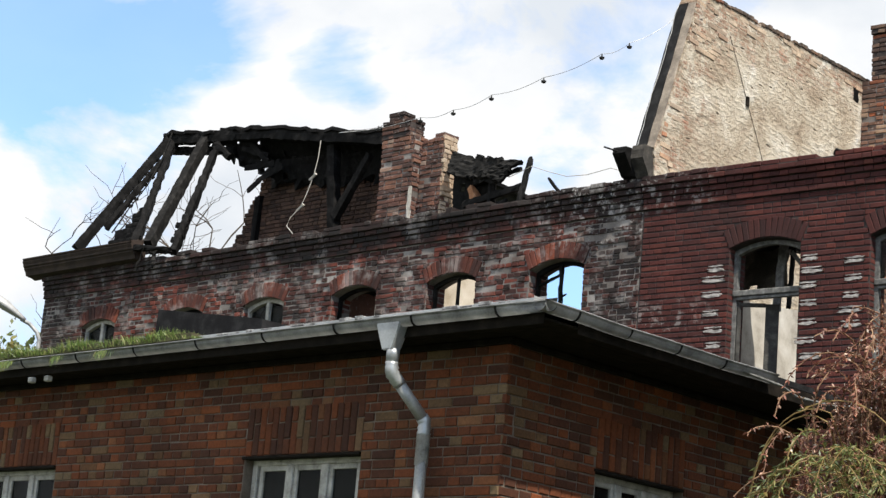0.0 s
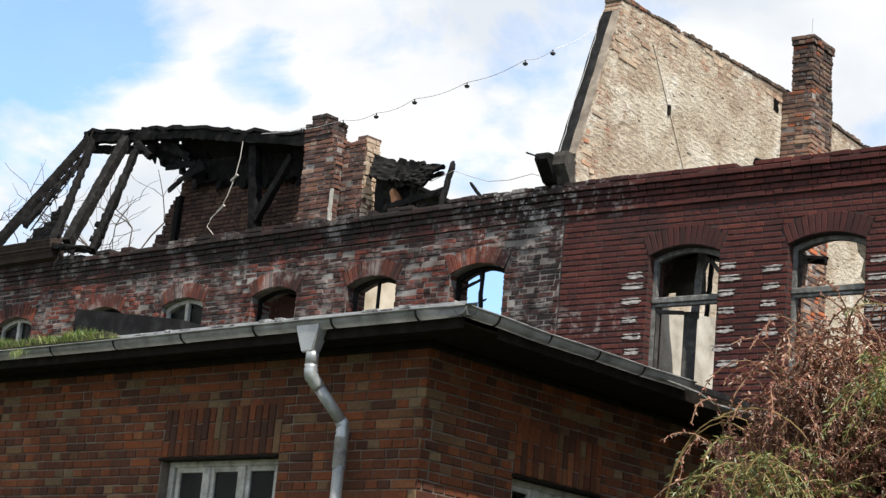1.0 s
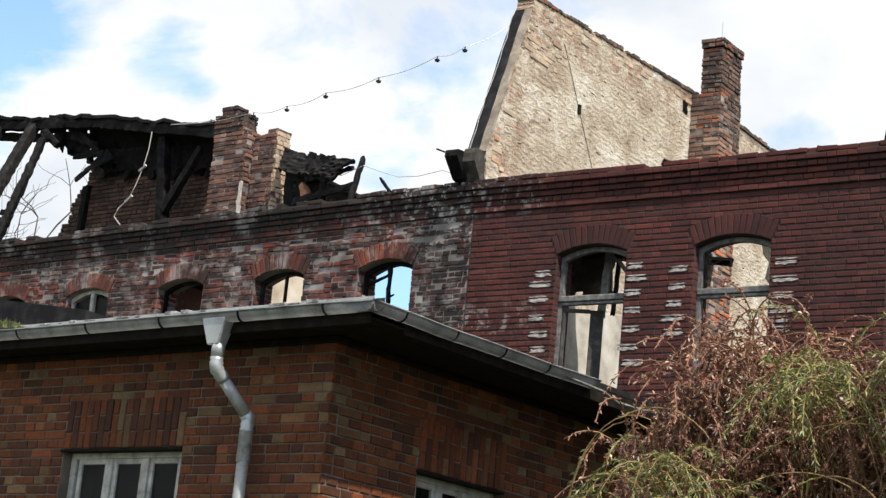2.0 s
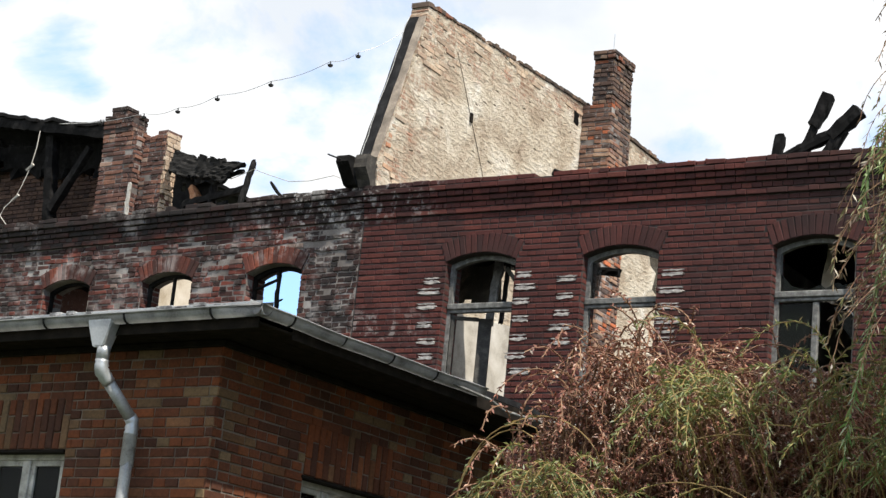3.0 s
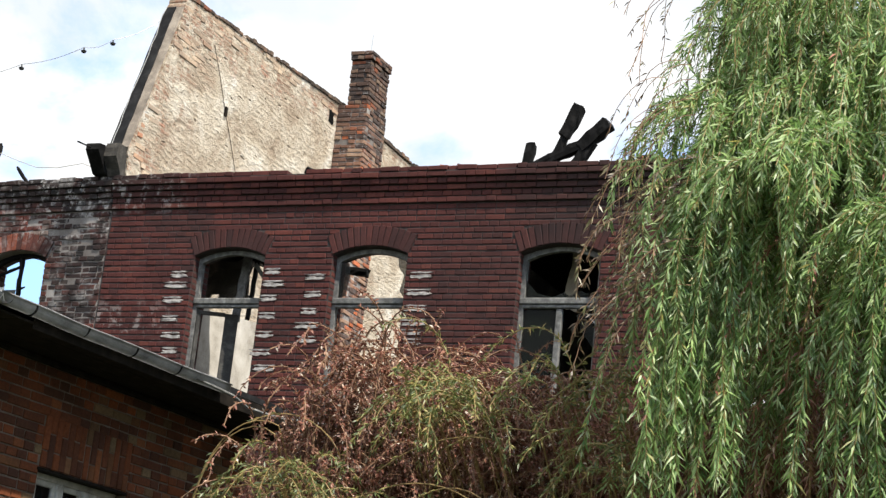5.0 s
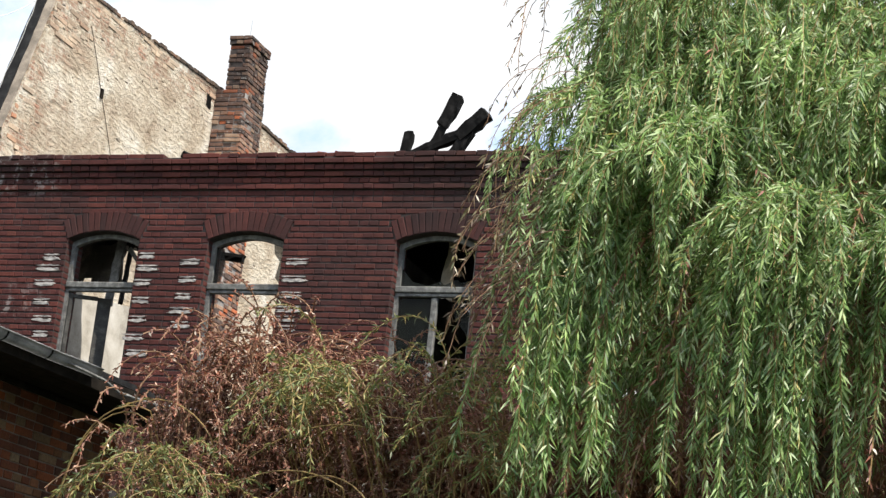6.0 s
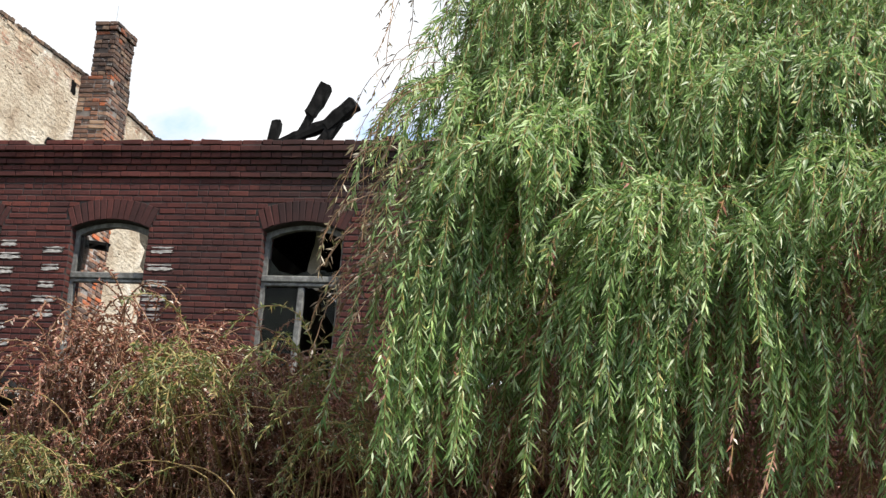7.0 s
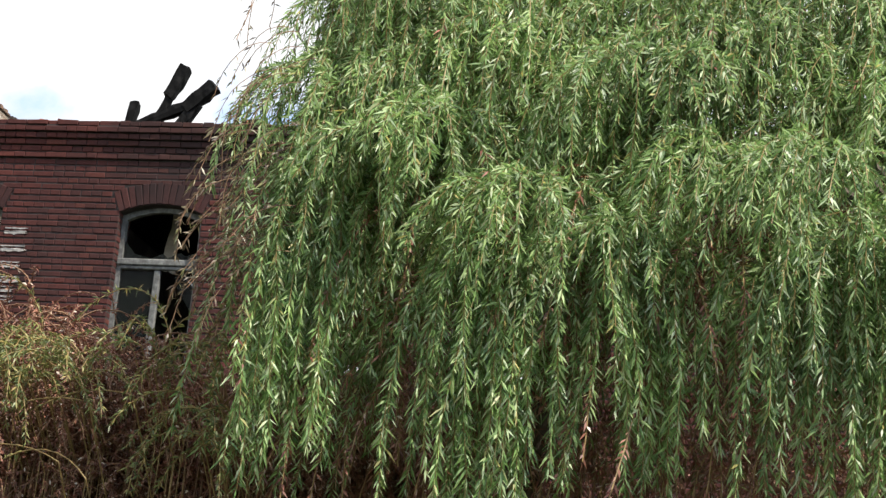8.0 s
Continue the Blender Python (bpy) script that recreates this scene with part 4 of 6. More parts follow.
timber("broken_masonry", (-4.12, 0.95, 9.48), (-3.80, 0.9, 9.0), 0.16, 0.13, wreck, fresh, 0.4, 1.0, "sunlit broken brick edge")
stick = thing("charred_stick", "short charred stick leaning out of the cornice", "timber", pose(HX, HY, 0))
timber("stick", (-1.62, 0.25, 8.80), (-2.0, 0.3, 9.18), 0.05, 0.05, stick)

for label, pieces in (("thick bent charred beam jutting up over the cornice", (((5.60, 0.28, 8.83), (6.44, 0.26, 9.18), 0.10, 1.5), ((6.38, 0.26, 9.12), (6.73, 0.24, 9.43), 0.17, 1.0), ((6.26, 0.26, 8.78), (6.52, 0.26, 9.20), 0.15, 0.9))),
                      ("upright charred beam end above the cornice", (((6.04, 0.27, 8.96), (6.19, 0.27, 9.36), 0.12, 0.9), ((6.15, 0.27, 9.28), (6.32, 0.27, 9.66), 0.15, 1.0))),
                      ("short charred post on the cornice", (((5.67, 0.25, 8.74), (5.74, 0.25, 9.19), 0.12, 1.1),))):
    t = thing("charred_beam", label, "beam", pose(HX, HY, 0, 0, 0, TURN), "charred beams on the house")
    for p, q, w, k in pieces:
        timber("timber", p, q, w, w, t, charred, 0.28, k)
for u, z, m in ((4.72, 8.84, STACK[0]), (4.95, 8.84, HOUSE[0]), (5.42, 8.84, None), (7.2, 8.84, STACK[0]), (7.3, 8.9, HOUSE[0]), (2.86, 8.86, None), (0.45, 8.82, None), (0.62, 8.83, None), (0.28, 8.82, None), (3.1, 8.84, HOUSE[0])):
    t = thing("loose_brick" if m else "rubble_lump", "loose brick lying on the wall top" if m else "sooty lump of rubble on the wall top", "brick" if m else "rubble", pose(HX, HY, 0, 0, 0, TURN) @ pose(u, 0.12, z, 0, rng.uniform(-14, 14), rng.uniform(-40, 40)))
    bm = bmesh.new()
    box(bm, (-0.11, -0.055, -0.03), (0.11, 0.055, 0.05 if m else 0.035))
    bmesh.ops.subdivide_edges(bm, edges=bm.edges[:], cuts=2, use_grid_fill=True)
    for v in bm.verts:
        v.co += Vector([rng.uniform(-1, 1) for _ in range(3)]) * (0.006 if m else 0.016)
    part("lump", bm, m or ashen, t)

# boxed eaves at the wing's far end
prism("eaves_box", [(-0.02, 8.76), (-0.24, 8.80), (-0.34, 9.02), (-0.36, 9.10), (-0.10, 9.16), (-0.02, 8.90)], -14.1, -10.85, worn("sooty_eaves", (0.013, 0.009, 0.007), (0.030, 0.019, 0.014), (0.06, 0.040, 0.030), 5, 0.85), wing, "dark boxed wooden eaves", 0.012, 8)


timber("eaves_board", (-10.95, -0.22, 9.00), (-10.05, -0.12, 8.90), 0.26, 0.13, wing, charred, 0.45, 0.6, "charred end of the eaves")
rag = thing("hanging_rag", "pale torn scraps hanging from the eaves", "scrap", pose(HX, HY, 0))
ragged_sheet("scrap", [(-10.22, -0.36, 8.50), (-10.18, -0.36, 8.52), (-10.14, -0.34, 8.84), (-10.24, -0.34, 8.84)], 3, 8, 0.004, rag, ashen, 31, 0.12, 0.04, 0.03)
ragged_sheet("scrap", [(-10.58, -0.38, 8.52), (-10.56, -0.38, 8.52), (-10.44, -0.37, 8.92), (-10.46, -0.37, 8.92)], 2, 8, 0.004, rag, ashen, 32, 0.05, 0.015, 0.02)


# ---- windows of the house and the wing ----
def arched_frame(o, d0, d1, bar, z0):
    """A frame that follows the opening's sides and arch."""
    bm = bmesh.new()
    n = 14
    outer = [(o.u - o.w, z0)] + [(o.u - o.w + 2 * o.w * i / n, o.head(o.u - o.w + 2 * o.w * i / n) - 0.006) for i in range(n + 1)] + [(o.u + o.w, z0)]
    inner = []
    for x, z in outer:
        k = (x - o.u) / o.w
        inner.append((o.u + k * (o.w - bar), z - (bar if z > z0 + 0.1 else 0)))
    rings = [[bm.verts.new((x, d, z)) for x, z in pts] for d in (d0, d1) for pts in (outer, inner)]
    fo, fi, bo, bi = rings
    for k in range(len(outer) - 1):
        bm.faces.new((fo[k], fo[k + 1], fi[k + 1], fi[k]))
        bm.faces.new((bo[k + 1], bo[k], bi[k], bi[k + 1]))
        bm.faces.new((fi[k], fi[k + 1], bi[k + 1], bi[k]))
        bm.faces.new((fo[k + 1], fo[k], bo[k], bo[k + 1]))
    bmesh.ops.recalc_face_normals(bm, faces=bm.faces[:])
    return bm


def shard(name, pts, y, parent):
    """A jagged piece of glass."""
    k = len(pts)
    v = [(x, y, z) for x, z in pts] + [(x, y + 0.004, z) for x, z in pts]
    ob = raw(name, v, [tuple(range(k)), tuple(range(2 * k - 1, k - 1, -1))] + [(i, (i + 1) % k, (i + 1) % k + k, i + k) for i in range(k)], glass, parent)
    ob.visible_shadow = False
    return ob


def house_window(o, kind):
    w = new("window")
    w.parent = house
    w["label"] = {"a": "weathered grey window frame, its casement torn off", "b": "grey window frame with its glass broken out", "c": "grey cross window with broken panes", "d": "grey cross window"}[kind]
    a, b, d = o.u - o.w, o.u + o.w, 0.13
    part("frame", arched_frame(o, d, d + 0.07, 0.055, o.sill), grey_paint, w)
    part("transom", block((a + 0.004, d - 0.03, 7.12), (b - 0.004, d + 0.075, 7.20), 0.012), grey_paint, w)
    part("transom_rail", block((a + 0.05, d - 0.012, 7.075), (b - 0.05, d + 0.05, 7.115), 0.008), grey_paint, w)
    if kind in "cd":
        part("mullion", block((o.u - 0.04, d + 0.002, o.sill), (o.u + 0.04, d + 0.066, 7.07), 0.012), grey_paint, w)
        shard("pane", [(a + 0.06, 5.72), (o.u - 0.045, 5.72), (o.u - 0.045, 7.06), (a + 0.06, 7.06)], d + 0.03, w)
        shard("pane", [(a + 0.06, 7.2), (b - 0.06, 7.2), (b - 0.06, 7.3), (b - 0.2, 7.26), (b - 0.26, 7.3), (o.u + 0.1, 7.23), (o.u + 0.04, 7.28), (o.u - 0.1, 7.22), (a + 0.2, 7.27), (a + 0.06, 7.42)], d + 0.03, w)
        shard("pane", [(b - 0.06, 6.6), (b - 0.06, 7.05), (b - 0.3, 7.0), (b - 0.22, 6.8)], d + 0.03, w)
    if kind == "b":
        shard("pane", [(a + 0.06, 7.21), (a + 0.16, 7.24), (a + 0.19, 7.5), (a + 0.16, 7.66), (a + 0.06, 7.68)], d + 0.03, w)
        shard("pane", [(b - 0.06, 7.21), (b - 0.06, 7.7), (b - 0.2, 7.75), (b - 0.17, 7.6), (b - 0.09, 7.5), (b - 0.13, 7.3)], d + 0.03, w)
    if kind == "a":
        s = new("casement")
        s.parent = w
        s.matrix_basis = pose(a + 0.06, d + 0.03, 0, 0, 0, 24)
        bm = bmesh.new()
        for lo, hi in (((0, -0.02, 5.74), (0.05, 0.02, 7.06)), ((0.36, -0.025, 5.74), (0.53, 0.025, 7.04)), ((0.05, -0.02, 7.0), (0.36, 0.02, 7.05)), ((0.05, -0.02, 5.74), (0.36, 0.02, 5.8))):
            box(bm, lo, hi)
        ob = part("sash", bevelled(bm, 0.006), worn("scorched_paint", (0.015, 0.014, 0.013), (0.04, 0.038, 0.034), (0.10, 0.095, 0.085), 9, 0.8), s, "scorched open casement")
    return w


for o, kind in zip(house_windows, "abcdd"):
    house_window(o, kind)


def wing_window(o, kind):
    w = new("window")
    w.parent = wing
    w["label"] = {"x": "burnt black window cross against the sky", "t": "empty opening with one thin mullion", "e": "empty burnt window opening", "w": "white casement window with dark panes"}[kind]
    a, b, d = o.u - o.w, o.u + o.w, 0.15
    if kind == "x":
        part("frame", arched_frame(o, d, d + 0.06, 0.05, o.sill), charred, w)
        part("mullion", beam_mesh((-1.50, d + 0.03, 5.75), (-1.53, d + 0.03, 7.84), 0.06, 0.06, 41, 0.4, 1.0), charred, w)
        part("transom", beam_mesh((-1.98, d + 0.03, 7.55), (-1.50, d + 0.03, 7.70), 0.04, 0.04, 42, 0.3, 1.0), charred, w)
        part("latch", beam_mesh((-1.53, d + 0.03, 7.36), (-1.43, d + 0.03, 7.40), 0.03, 0.03, 43), charred, w)
    elif kind == "t":
        part("frame", arched_frame(o, d, d + 0.06, 0.045, o.sill), ashen, w)
        part("mullion", block((o.u - 0.02, d + 0.002, o.sill), (o.u + 0.02, d + 0.05, 7.86), 0.006), ashen, w)
        part("transom", block((a + 0.04, d + 0.004, 7.30), (b - 0.04, d + 0.045, 7.335), 0.006), ashen, w)
    elif kind == "e":
        part("frame", arched_frame(o, d, d + 0.06, 0.04, o.sill), charred, w)
    else:
        part("frame", arched_frame(o, d - 0.05, d + 0.03, 0.06, o.sill), white_paint, w)
        part("mullion", block((o.u - 0.035, d - 0.06, o.sill), (o.u + 0.045, d + 0.02, 7.84), 0.01), white_paint, w)
        shard("pane", [(a + 0.06, 5.75), (b - 0.06, 5.75), (b - 0.06, 7.68), (o.u, 7.8), (a + 0.06, 7.68)], d, w)
    return w


for o, kind in zip(wing_windows, "xtewew"):
    wing_window(o, kind)

# lime daubs beside the house windows
r = random.Random(21)
for u, zs in ((1.14, (7.47, 7.33, 7.13, 6.88, 6.66, 6.46)), (2.52, (7.50, 7.34, 7.15, 6.92, 6.68, 6.45, 6.25)), (3.12, (7.42, 7.20, 6.98, 6.80, 6.62)), (4.52, (7.44, 7.22, 7.02, 6.84, 6.72, 6.6))):
    for z in zs:
        bm = bmesh.new()
        w = r.uniform(0.22, 0.36)
        cx, k = u + r.uniform(-0.05, 0.05), 22
        for row, h in ((0, 0.028), (0.050, 0.013)):
            ring = []
            for i in range(k):
                t = i / k * math.tau
                s = 1 + r.uniform(-0.5, 0.3)
                ring.append((cx + r.uniform(-0.012, 0.012) + math.cos(t) * w / 2 * (1 + r.uniform(-0.2, 0.1)) * (1.25 if abs(math.cos(t)) < 0.85 else 1.0), z + row + math.sin(t) * h * s))
            lo = [bm.verts.new((x, 0.004, zz)) for x, zz in ring]
            hi = [bm.verts.new((cx + (x - cx) * 0.94, -0.008 + r.uniform(-0.003, 0.003), z + row + (zz - z - row) * 0.86)) for x, zz in ring]
            bm.faces.new(hi)
            for i in range(k):
                bm.faces.new((lo[i], lo[(i + 1) % k], hi[(i + 1) % k], hi[i]))
        bmesh.ops.recalc_face_normals(bm, faces=bm.faces[:])
        part("plaster_daub", bm, lime_daub, house_wall, "patchy white plaster remains")

# inside the house: floor, cross walls, back wall and fallen timbers
sooty_plaster = worn("sooty_inner_plaster", (0.03, 0.027, 0.024), (0.10, 0.09, 0.078), (0.30, 0.27, 0.23), 1.8, 0.9)
cream_inner = worn("cream_inner_plaster", (0.34, 0.28, 0.20), (0.55, 0.49, 0.40), (0.68, 0.63, 0.55), 2.5, 0.9, bump=0.6)
prism("inner_plaster", [(0.42, 5.16), (0.42, 7.75), (1.2, 7.95), (2.6, 7.7), (4.2, 7.9), (5.6, 7.6), (5.6, 5.16)], 0.127, 0.142, worn("white_inner_plaster", (0.22, 0.195, 0.16), (0.46, 0.43, 0.375), (0.62, 0.60, 0.55), 2.6, 0.9, bump=0.3), house, "flaking white plaster on the fire wall", 0.05, 7)
bm = bmesh.new()
box(bm, (0.145, 0.41, 4.9), (13.4, 9.9, 5.15))
part("upper_floor", bm, ashen, house)
bm = bmesh.new()
box(bm, (-13.6, 0.41, 4.9), (-0.32, 9.9, 5.15))
part("upper_floor", bm, ashen, wing)
# a cross wall added to keep the third window dark
prism("cross_wall", [(0.41, 5.16), (0.41, 8.3), (3.0, 8.25), (9.8, 7.6), (9.8, 5.16)], 4.95, 5.2, sooty_plaster, house, "sooty inner cross wall, added to keep a window dark", 0.03, 6)
prism("back_wall", [(9.82, 0.0), (9.82, 8.0), (10.2, 8.0), (10.2, 0.0)], 0.14, 13.5, sooty_plaster, house)
prism("back_wall", [(9.92, 0.0), (9.92, 7.6), (10.3, 7.6), (10.3, 0.0)], -13.75, -0.3, sooty_plaster, wing)
prism("end_wall", [(0.41, 0.0), (0.41, 8.38), (9.9, 8.2), (9.9, 0.0)], -13.74, -13.4, sooty_plaster, wing)
prism("end_wall", [(0.41, 0.0), (0.41, 8.3), (9.8, 8.2), (9.8, 0.0)], 13.1, 13.48, sooty_plaster, house)
# an unseen ceiling, added to shut daylight out behind the third window
bm = bmesh.new()
box(bm, (5.22, 0.42, 8.1), (13.0, 9.7, 8.25))
part("shade_ceiling", bm, charred, house)
prism("cross_wall", [(0.41, 5.16), (0.41, 8.55), (1.6, 8.62), (3.0, 8.3), (3.2, 5.16)], -5.45, -5.2, cream_inner, wing, "cream plastered cross wall, broken off", 0.05, 6)
prism("cross_wall", [(0.41, 5.16), (0.41, 8.1), (1.2, 8.2), (2.15, 8.25), (2.15, 5.16)], -7.35, -7.1, PIER[0], wing, "broken brick cross wall", 0.05, 6)
prism("cross_wall", [(0.41, 5.16), (0.41, 8.3), (5.0, 8.3), (5.0, 5.16)], -10.9, -10.65, sooty_plaster, wing)
# an unseen ceiling added in the wing, darkening the windows below it
bm = bmesh.new()
box(bm, (-13.3, 0.42, 8.35), (-5.6, 2.15, 8.5))
part("shade_ceiling", bm, charred, wing)
fallen = thing("fallen_timbers", "charred timbers and boards fallen behind the window", "timbers", pose(HX, HY, 0, 0, 0, TURN))
for p, q, w, h, m in (((1.75, 0.55, 7.0), (1.80, 0.6, 7.95), 0.13, 0.05, grey_paint), ((1.90, 0.6, 7.05), (1.92, 0.65, 8.0), 0.06, 0.05, charred), ((1.95, 0.7, 7.9), (2.4, 0.5, 7.2), 0.05, 0.05, ashen), ((2.0, 0.8, 8.0), (2.5, 0.7, 7.55), 0.12, 0.04, grey_paint), ((1.98, 0.5, 7.75), (2.3, 0.55, 7.35), 0.03, 0.06, grey_paint),
                      ((1.5, 1.2, 8.05), (3.4, 0.9, 7.75), 0.10, 0.12, charred), ((2.42, 0.5, 5.2), (2.38, 0.52, 7.7), 0.16, 0.10, charred), ((2.1, 0.62, 7.95), (2.35, 0.6, 7.75), 0.16, 0.04, cream_inner)):
    timber("timber", p, q, w, h, fallen, m, 0.3, 0.95)
# two dark sheets added to darken the upper part of the first window
ragged_sheet("shade_lining", [(0.16, 1.35, 7.42), (1.62, 1.05, 7.40), (1.62, 1.05, 8.5), (0.16, 1.35, 8.5)], 12, 9, 0.03, fallen, sooty_plaster, 24, 0.02, 0.07)
ragged_sheet("shade_board", [(0.3, 0.5, 7.95), (2.3, 0.5, 8.0), (2.3, 2.2, 8.35), (0.3, 2.4, 8.3)], 10, 8, 0.05, fallen, charred, 14, 0.06, 0.08)
rail = thing("curtain_strip", "pale torn strip hanging behind a broken window", "strip", pose(HX, HY, 0, 0, 0, TURN))
ragged_sheet("strip", [(6.12, 0.9, 7.25), (6.28, 0.9, 7.25), (6.24, 0.92, 8.05), (6.16, 0.92, 8.05)], 3, 10, 0.004, rail, cream_inner, 15, 0, 0.02, 0.02)


# ---- the outbuilding's roof, gutters and windows ----
SE, EE, GZ, EN = 0.50, 0.77, 4.545, 2.45       # overhang south and east, height of the gutter's rim, north end of the east gutter
x0, x1, y0, y1, rise = -11.6, EE - 0.10, -SE + 0.10, 4.4, 0.33
v = [(x0, y0, 4.52), (x1, y0, 4.52), (x1, y1, 4.52), (x0, y1, 4.52), (x0, 2.0, 4.52 + rise), (x1 - 2.4, 2.0, 4.52 + rise)]
v += [(p[0], p[1], p[2] + 0.05) for p in v]
raw("roof", v, [(0, 4, 5, 1), (1, 5, 2), (2, 5, 4, 3), (0, 3, 4), (6, 7, 11, 10), (7, 8, 11), (8, 9, 10, 11), (6, 10, 9), (0, 1, 7, 6), (1, 2, 8, 7), (2, 3, 9, 8), (3, 0, 6, 9)], felt, shed, "low felt-covered hipped roof")
# soffit, fascia and wall plate, coloured nearly black for the eaves' shade
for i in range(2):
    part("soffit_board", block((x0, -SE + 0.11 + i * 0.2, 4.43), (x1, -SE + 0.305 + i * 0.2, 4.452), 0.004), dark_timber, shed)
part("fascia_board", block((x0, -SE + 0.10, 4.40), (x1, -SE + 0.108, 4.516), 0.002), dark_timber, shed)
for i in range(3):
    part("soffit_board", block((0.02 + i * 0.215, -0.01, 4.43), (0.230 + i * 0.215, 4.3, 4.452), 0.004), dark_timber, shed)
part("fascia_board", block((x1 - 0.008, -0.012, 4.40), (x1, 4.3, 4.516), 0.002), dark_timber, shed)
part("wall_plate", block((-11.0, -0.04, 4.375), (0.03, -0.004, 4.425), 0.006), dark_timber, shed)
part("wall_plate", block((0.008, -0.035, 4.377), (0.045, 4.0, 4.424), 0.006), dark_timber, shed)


def gutter_run(name, p, q, out, material, parent, sag=0.0, r=0.060):
    """A half-round gutter with a rolled rim from p to q; out points away from the wall."""
    p, q, out = Vector(p), Vector(q), Vector(out)
    bm = bmesh.new()
    n, k = 26, 12
    rows = []
    for i in range(n + 1):
        t = i / n
        c = p.lerp(q, t) + Vector((0, 0, noise.noise(Vector((t * 7, p.x, 1.3))) * 0.008 - sag * math.sin(t * math.pi)))
        c -= out * r
        prof = [c + out * (-math.cos(math.pi * j / k) * r) + Vector((0, 0, -math.sin(math.pi * j / k) * r * 1.12)) for j in range(k + 1)]
        prof[0] += Vector((0, 0, 0.045))
        rim = c + out * (r + 0.006)
        prof += [rim + out * (0.011 * math.cos(a)) + Vector((0, 0, 0.011 * math.sin(a))) for a in (-0.5, 0.6, 1.6, 2.7)]
        rows.append([bm.verts.new(x) for x in prof])
    for a, b in zip(rows, rows[1:]):
        for j in range(len(a) - 1):
            bm.faces.new((a[j], b[j], b[j + 1], a[j + 1]))
    bmesh.ops.solidify(bm, geom=bm.faces[:], thickness=0.002)
    bmesh.ops.recalc_face_normals(bm, faces=bm.faces[:])
    ob = part(name, bm, material, parent)
    for f in ob.data.polygons:
        f.use_smooth = True
    return ob


def strap(x, y, out, parent):
    bm = bmesh.new()
    o, r = Vector(out), 0.066
    c = Vector((x, y, GZ)) - o * 0.060
    tube(bm, [c + o * (-math.cos(math.pi * j / 10) * r) + Vector((0, 0, -math.sin(math.pi * j / 10) * r * 1.12)) for j in range(11)], 0.009, 5)
    return part("gutter_bracket", bm, ashen, parent)


gutter = thing("roof_gutter", "weathered half-round zinc gutter along the eaves", "gutter", pose(SX, SY, 0))
gutter_run("trough", (-11.5, -SE, GZ), (EE, -SE, GZ), (0, -1, 0), zinc_dull, gutter, 0.01)
gutter_run("trough", (EE, -SE, GZ), (EE, EN, GZ), (1, 0, 0), zinc_dull, gutter, 0.012)
for i in range(14):
    strap(-10.9 + i * 0.86, -SE, (0, -1, 0), gutter)
for y in (-0.12, 0.50, 1.12, 1.72):
    strap(EE, y, (1, 0, 0), gutter)
# zinc strips behind the gutter; the bright one paints the rim's sunlit highlight
part("apron", block((-11.5, -SE + 0.135, 4.55), (EE - 0.12, -SE + 0.142, 4.612), 0.002), zinc, gutter, "bright zinc apron drawn as the gutter's sunlit rim")
part("apron", block((EE - 0.142, -SE + 0.12, 4.55), (EE - 0.135, EN, 4.585), 0.002), zinc_dull, gutter)
peeled = worn("peeling_roof_edge", (0.03, 0.03, 0.03), (0.14, 0.14, 0.14), (0.75, 0.75, 0.74), 9, 0.6, fine=40)
for i in range(24):
    a = -4.0 + i * 0.19
    if rng.random() < 0.3:
        continue
    part("felt_edge", block((a, -SE + 0.12 + rng.uniform(0, 0.02), 4.595), (a + rng.uniform(0.08, 0.18), -SE + 0.20, 4.616 + rng.uniform(-0.008, 0.012)), 0.003), peeled, gutter, "" if i else "peeling felt edge above the gutter")
bm = bmesh.new()
tube(bm, [(EE - 0.03, EN - 0.5, 4.50), (EE + 0.0, EN + 0.05, 4.47), (EE + 0.06, EN + 0.2, 4.40), (EE + 0.2, EN + 0.45, 4.37), (EE + 0.45, EN + 0.8, 4.385), (EE + 0.7, EN + 1.1, 4.36)], 0.013, 7)
part("cable_pipe", bm, grey_paint, gutter, "thin grey pipe at the gutter's end")

pipe = thing("downpipe", "dented zinc downpipe with hopper and torn lower sleeve", "downpipe", pose(SX, SY, 0))
bm = bmesh.new()
ring = []
for z, w, d in ((4.52, 0.125, 0.06), (4.485, 0.125, 0.06), (4.30, 0.056, 0.05)):
    ring.append([bm.verts.new((-0.835 + a * w, -SE + 0.068 + b * d, z)) for a, b in ((-1, -1), (1, -1), (1, 1), (-1, 1))])
for a, b in zip(ring, ring[1:]):
    for k in range(4):
        bm.faces.new((a[k], a[(k + 1) % 4], b[(k + 1) % 4], b[k]))
bm.faces.new(ring[-1])
bmesh.ops.recalc_face_normals(bm, faces=bm.faces[:])
bmesh.ops.bevel(bm, geom=bm.edges[:], offset=0.008, segments=2, affect="EDGES")
part("hopper", bm, zinc, pipe, "tapering zinc hopper")


def pipe_part(name, pts, r, ribs=0, label="", mat=None):
    bm = bmesh.new()
    tube(bm, pts, r, 16)
    ob = part(name, bm, mat or zinc, pipe, label)
    for f in ob.data.polygons:
        f.use_smooth = len(f.vertices) == 4
    return ob


a, b = Vector((-0.812, -0.43, 4.31)), Vector((-0.735, -0.10, 3.80))
pipe_part("upper_pipe", [a, (-0.812, -0.43, 4.27), (-0.812, -0.43, 4.20)], [0.052, 0.052, 0.05])
d = (b - Vector((-0.812, -0.43, 4.13))).normalized()
e0 = Vector((-0.812, -0.43, 4.13))
